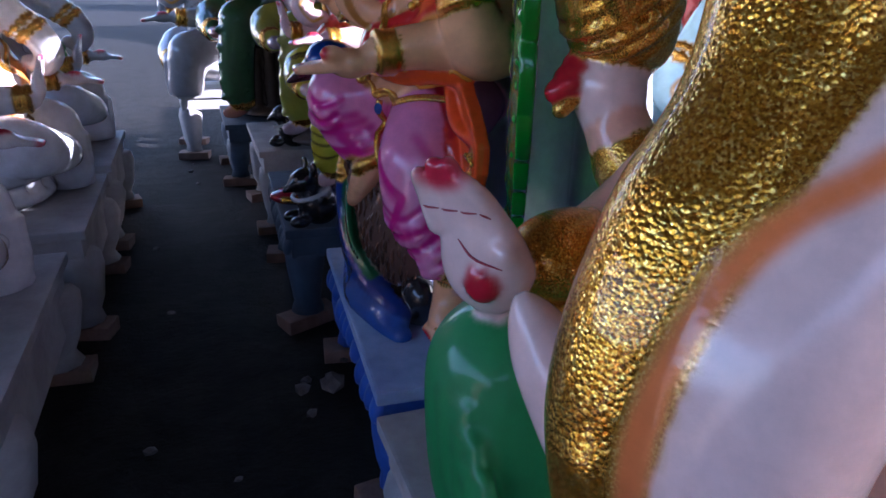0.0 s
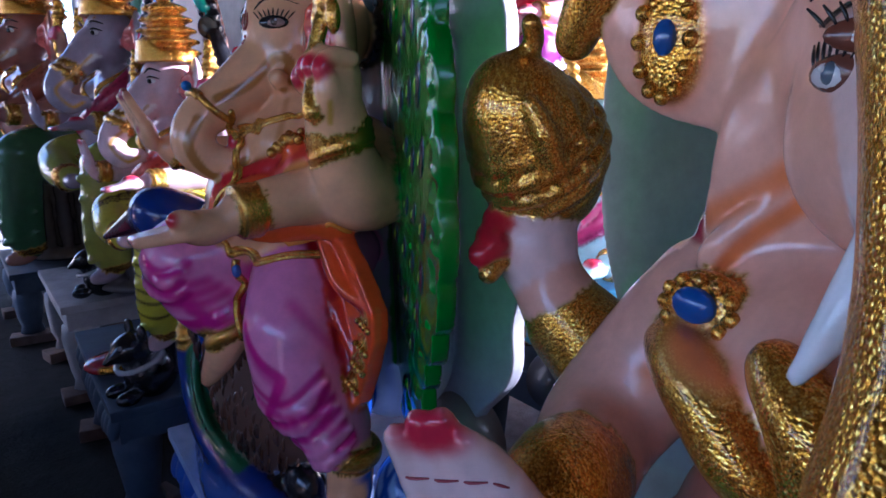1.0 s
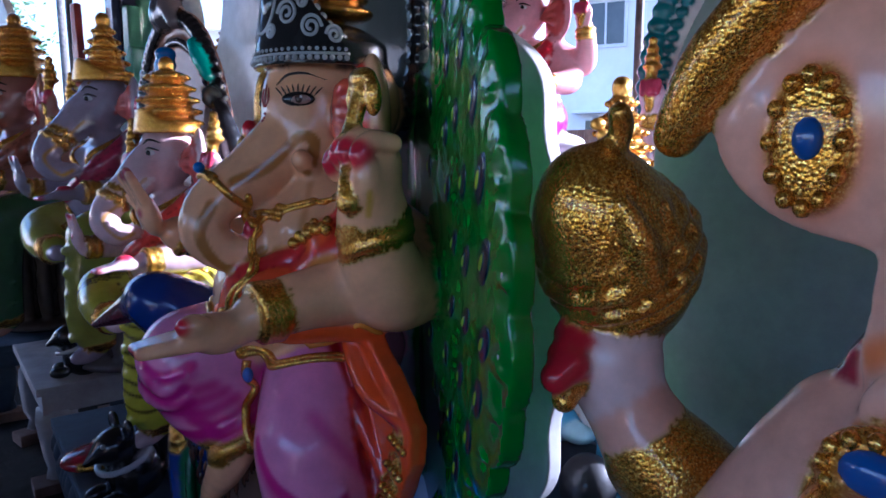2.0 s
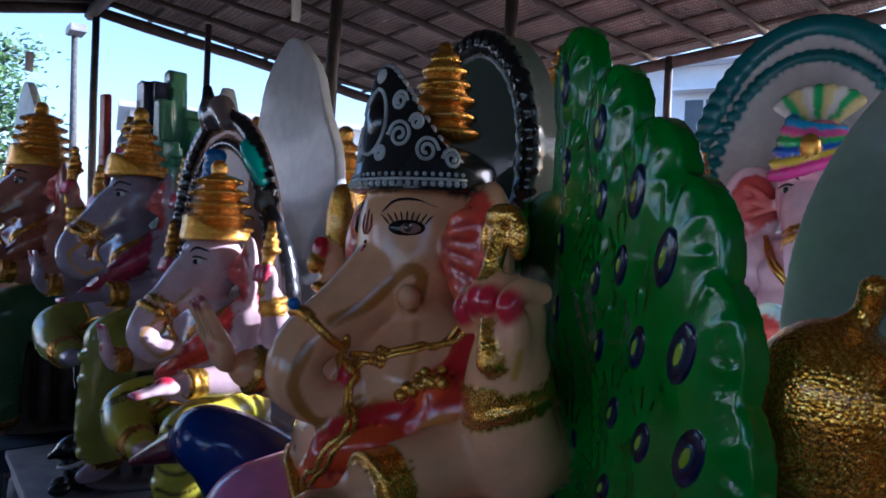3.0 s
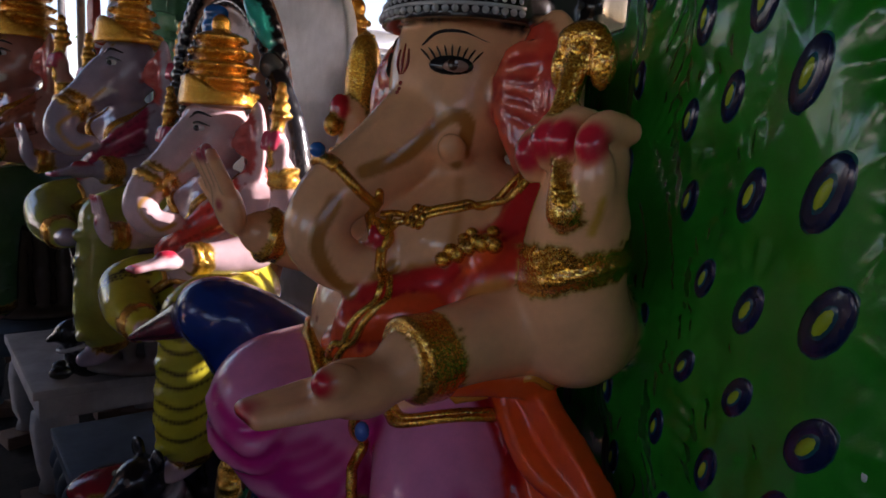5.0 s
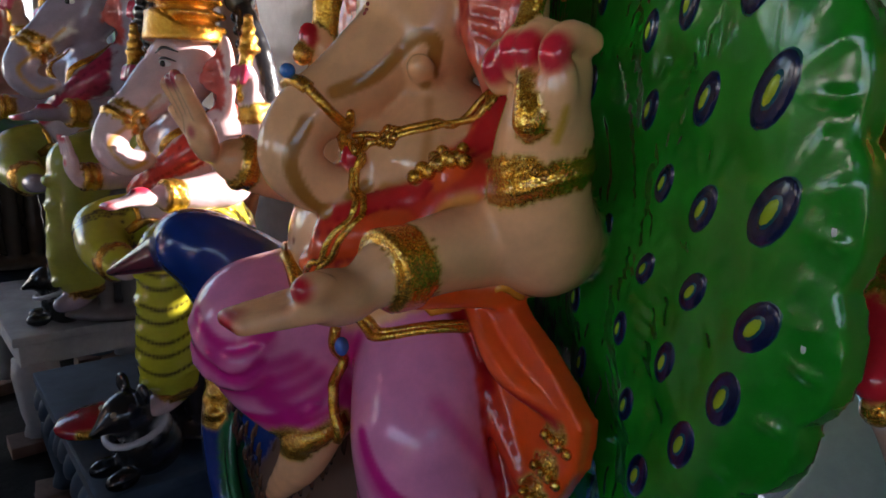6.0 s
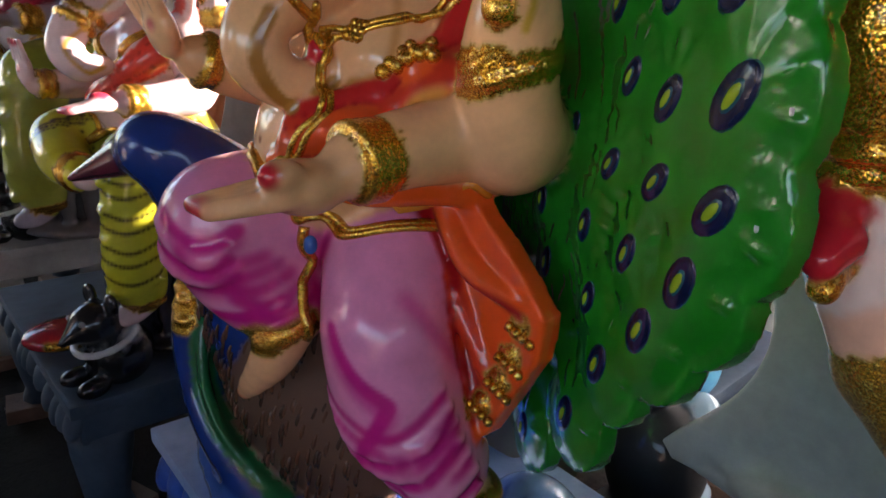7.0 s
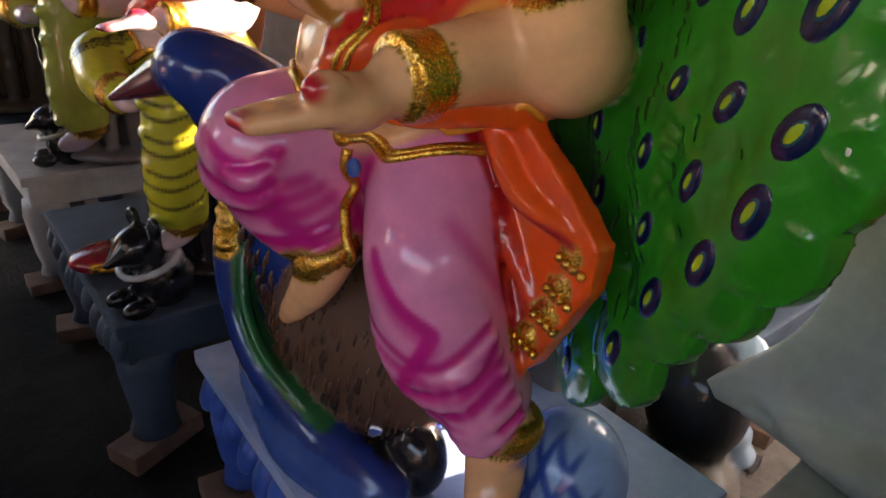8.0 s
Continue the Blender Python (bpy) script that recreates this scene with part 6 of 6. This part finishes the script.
# ---- small things on and under the pedestals ----
def mouse_statue(x, y, z, turn, size, label):
    c = Clay((-0.16, -0.14, -0.01), (0.16, 0.14, 0.36), 0.009)
    c.ball((0.02, 0, 0.09), (0.10, 0.09, 0.10), BLACK, 0.02)
    c.ball((-0.04, 0, 0.20), (0.07, 0.065, 0.07), BLACK, 0.03)
    c.limb((-0.08, 0, 0.20), (-0.14, 0, 0.17), 0.04, 0.012, BLACK, 0.02)
    for s in (-1, 1):
        c.ball((-0.02, 0.06 * s, 0.27), (0.014, 0.034, 0.036), BLACK, 0.01)
        c.ball((-0.09, 0.05 * s, 0.03), (0.05, 0.03, 0.03), BLACK, 0.01)
        c.bead((-0.095, 0.035 * s, 0.225), 0.009, (0.4, 0.35, 0.3))
    c.ring((-0.02, 0, 0.15), (-0.3, 0, 1), 0.085, 0.012, (0.5, 0.5, 0.5))
    c.tube([(0.10, 0.0, 0.05), (0.13, 0.06, 0.03), (0.06, 0.11, 0.02)], [0.012, 0.010, 0.006], GOLD, 8, 0.004)
    ob = c.cast("mouse_statue", label, "statue", at=(x, y, z), turn=turn)
    ob.scale = (size, size, size)


mouse_statue(0.53, 2.42, 0.41, 10, 0.80, "glossy black mouse statue with silver collar on pedestal")
mouse_statue(0.60, 3.56, 0.45, -15, 0.8, "dark mouse statue on the plaster pedestal")


def cushion(x, y, z, colour, label):
    c = Clay((-0.14, -0.12, -0.005), (0.14, 0.12, 0.10), 0.008)
    c.ball((0, 0, 0.035), (0.11, 0.085, 0.035), colour, 0.01)
    c.ring((0, 0, 0.035), (0, 0, 1), 0.085, 0.012, GOLD)
    c.cast("laddu_dish", label, "dish", at=(x, y, z))


cushion(0.50, 2.68, 0.41, (0.35, 0.015, 0.03), "dark red painted dish at the statue's feet")


def garland(x, y, z, label):
    ob = thing("garland", label, "garland", (x, y, z))
    for k in range(9):
        bm = bmesh.new()
        bmesh.ops.create_uvsphere(bm, u_segments=10, v_segments=7, radius=1.0,
                                  matrix=pose(0.01 * math.sin(k), -0.012 * k, -0.028 * k, 20 * k, 15 * k, 0) @ Matrix.Diagonal((0.022, 0.017, 0.016, 1)))
        part("bead", bm, GILT, ob, smooth=True)


GILT = mat("gilt_paint", m_plain((0.45, 0.22, 0.02), (0.70, 0.42, 0.08), 60, 0.35, 0.3, 0.8))
garland(1.46, 1.58, 1.42, "gold beaded garland hanging on the pale statue")


def rubble():
    rng = random.Random(11)
    for k in range(34):
        x, y = (rng.uniform(0.36, 0.62), rng.uniform(1.70, 2.12)) if k < 9 else (rng.uniform(-0.2, 0.42), rng.uniform(0.9, 6.0)) if k < 18 else (rng.uniform(1.5, 3.2), rng.uniform(0.9, 2.1))
        r = rng.uniform(0.02, 0.055) if k < 9 else rng.uniform(0.008, 0.022) if k < 18 else rng.uniform(0.02, 0.05)
        bm = bmesh.new()
        bmesh.ops.create_icosphere(bm, subdivisions=1, radius=1.0)
        for v in bm.verts:
            v.co *= r * rng.uniform(0.65, 1.15)
            v.co.z *= 0.65
        ob = new("stone", mesh_of("stone", bm, RUBBLE))
        ob.matrix_basis = pose(x, y, r * 0.42 - 0.012, 0, 0, rng.uniform(0, 360))
        tagged(ob, "broken lump of plaster on the earth floor", "stone", "rubble on the floor")


rubble()


def plank(x, y, z, length, turn):
    bm = bmesh.new()
    solid(bm, (-length / 2, -0.05, 0), (length / 2, 0.05, 0.028), 0.004, 0.003, random.Random(3))
    ob = new("plank", mesh_of("plank", bm, POLE))
    ob.matrix_basis = pose(x, y, z, 0, 0, turn)
    tagged(ob, "dark weathered plank lying on the ground", "plank", "planks")


plank(2.75, 1.95, -0.01, 1.5, 12)
plank(3.0, 2.15, -0.01, 1.2, 20)


def black_figure():
    """A black figure on the floor behind the peacock pedestal, skylight coloured onto one side."""
    c = Clay((-0.2, -0.2, -0.01), (0.2, 0.2, 0.72), 0.011)
    c.ball((0, 0, 0.12), (0.14, 0.15, 0.12), (0.20, 0.17, 0.14), 0.03, matt=0.7)
    c.ball((0.02, 0.0, 0.34), (0.11, 0.12, 0.16), BLACK, 0.03, matt=0.8)
    # pale blue lumps here and below stand for skylight on the black
    c.ball((0.08, -0.06, 0.42), (0.05, 0.06, 0.10), (0.30, 0.42, 0.52), 0.02)
    c.ball((-0.02, 0.04, 0.56), (0.07, 0.07, 0.08), BLACK, 0.03, matt=0.8)
    for k in range(6):
        c.ball((0.10, -0.10 + 0.02 * k, 0.20 + 0.05 * k), (0.04, 0.03, 0.03), (0.42, 0.55, 0.65), 0.02)
    c.cast("half_lit_figure", "black plaster figure, its skylit side coloured pale blue", "statue", at=(1.38, 1.46, -0.01))
    d = Clay((-0.2, -0.2, -0.01), (0.2, 0.2, 0.62), 0.011)
    d.ball((0, 0, 0.10), (0.17, 0.17, 0.11), (0.20, 0.16, 0.12), 0.03, matt=0.8)
    d.ball((0, 0, 0.30), (0.13, 0.14, 0.20), (0.24, 0.20, 0.16), 0.04, matt=0.8)
    for k in range(5):
        d.tube([(-0.14, -0.1 + 0.05 * k, 0.05), (-0.15, -0.08 + 0.04 * k, 0.25), (-0.08, -0.05 + 0.03 * k, 0.45)], [0.012, 0.018, 0.012], (0.22, 0.18, 0.14), 8, 0.02, matt=0.8)
    d.cast("clay_figure", "bare brown clay figure with carved folds", "statue", at=(1.20, 1.70, -0.01))


black_figure()


# ---- outside: house, tree, lamp post ----
def house(x, y, turn, width, storeys):
    ob = thing("house", "whitewashed two-storey house behind the shed", "house", (x, y, 0), turn)
    h = 3.0 * storeys
    bm = bmesh.new()
    solid(bm, (-width / 2, 0, -0.1), (width / 2, 6, h), 0.02)
    part("wall", bm, HOUSE, ob)
    bm = bmesh.new()
    solid(bm, (-width / 2 - 0.4, -0.5, h), (width / 2 + 0.4, 6.4, h + 0.22), 0.03)
    part("roof", bm, HOUSE, ob)
    for fl in range(storeys):
        n = int(width / 2.2)
        for k in range(n):
            wx = -width / 2 + 1.2 + (width - 2.4) * k / max(1, n - 1)
            bm = bmesh.new()
            solid(bm, (wx - 0.55, -0.06, 3 * fl + 1.0), (wx + 0.55, 0.0, 3 * fl + 2.2), 0.01)
            win = part("window", bm, HOUSE, ob)
            for s in (-1, 1):
                bm = bmesh.new()
                solid(bm, (wx + (0.03 if s > 0 else -0.47), -0.075, 3 * fl + 1.08), (wx + (0.47 if s > 0 else -0.03), -0.062, 3 * fl + 2.12))
                part("pane", bm, GLASS, win)
            bm = bmesh.new()
            solid(bm, (wx - 0.75, -0.5, 3 * fl + 2.3), (wx + 0.75, 0.0, 3 * fl + 2.38), 0.01)
            part("sunshade", bm, HOUSE, ob)
            if k % 2:
                bm = bmesh.new()
                solid(bm, (wx + 0.7, -0.35, 3 * fl + 1.3), (wx + 1.3, -0.02, 3 * fl + 1.8), 0.03)
                part("air_conditioner", bm, WHITE_PLASTER, ob, "white outdoor cooling unit")


house(12.0, 27.0, -12, 11.0, 2)
house(16.5, 9.0, -62, 10.0, 2)
house(-11.0, 14.0, 40, 10.0, 2)


def tree(x, y, height, seed):
    rng = random.Random(seed)
    ob = thing("tree", "broad green leafy tree behind the shed", "tree", (x, y, 0))
    bm = bmesh.new()
    pipe(bm, [(0, 0, -0.1), (0.1, 0.05, height * 0.25), (0.0, 0.1, height * 0.5), (0.2, 0, height * 0.75)], [0.22, 0.17, 0.12, 0.05], 9)
    tips = []
    for k in range(22):
        a, z0 = rng.uniform(0, 6.28), height * rng.uniform(0.36, 0.82)
        reach = rng.uniform(0.4, 1.25) * height / 6
        tip = (reach * math.cos(a), reach * math.sin(a), z0 + height * rng.uniform(0.02, 0.14))
        pipe(bm, [(0.05, 0.05, z0), (tip[0] * 0.5, tip[1] * 0.5, z0 + (tip[2] - z0) * 0.65), tip], [0.07, 0.045, 0.015], 6)
        tips += [Vector(tip), Vector((tip[0] * 0.6, tip[1] * 0.6, z0 + (tip[2] - z0) * 0.75))]
    part("trunk", bm, BARK, ob, smooth=True)
    verts, faces = [], []
    for _ in range(5200):
        t = rng.choice(tips)
        p = t + Vector((rng.gauss(0, 0.34), rng.gauss(0, 0.34), rng.gauss(0, 0.13))) * (height / 6)
        d = Vector((rng.uniform(-1, 1), rng.uniform(-1, 1), rng.uniform(-0.9, 0.3))).normalized()
        s = d.orthogonal().normalized()
        l, b = rng.uniform(0.09, 0.17), rng.uniform(0.03, 0.05)
        n = len(verts)
        verts += [p, p + d * l * 0.5 + s * b, p + d * l, p + d * l * 0.5 - s * b]
        faces.append((n, n + 1, n + 2, n + 3))
    me = bpy.data.meshes.new("crown")
    me.from_pydata([tuple(v) for v in verts], [], faces)
    me.materials.append(LEAF)
    crown = new("crown", me)
    crown.parent = ob


tree(0.9, 16.5, 5.7, 2)
tree(-4.5, 18.0, 6.4, 5)


def lamp_post(x, y, h):
    ob = thing("street_lamp", "thin grey street lamp post beyond the shed", "street lamp", (x, y, 0))
    bm = bmesh.new()
    pipe(bm, [(0, 0, -0.05), (0, 0, h * 0.5), (0, 0, h)], [0.07, 0.06, 0.045], 8)
    part("post", bm, RUBBLE, ob, smooth=True)
    bm = bmesh.new()
    solid(bm, (-0.12, -0.35, h - 0.02), (0.12, 0.08, h + 0.10), 0.02)
    part("lamp_head", bm, WHITE_PLASTER, ob)


lamp_post(2.15, 13.0, 4.55)
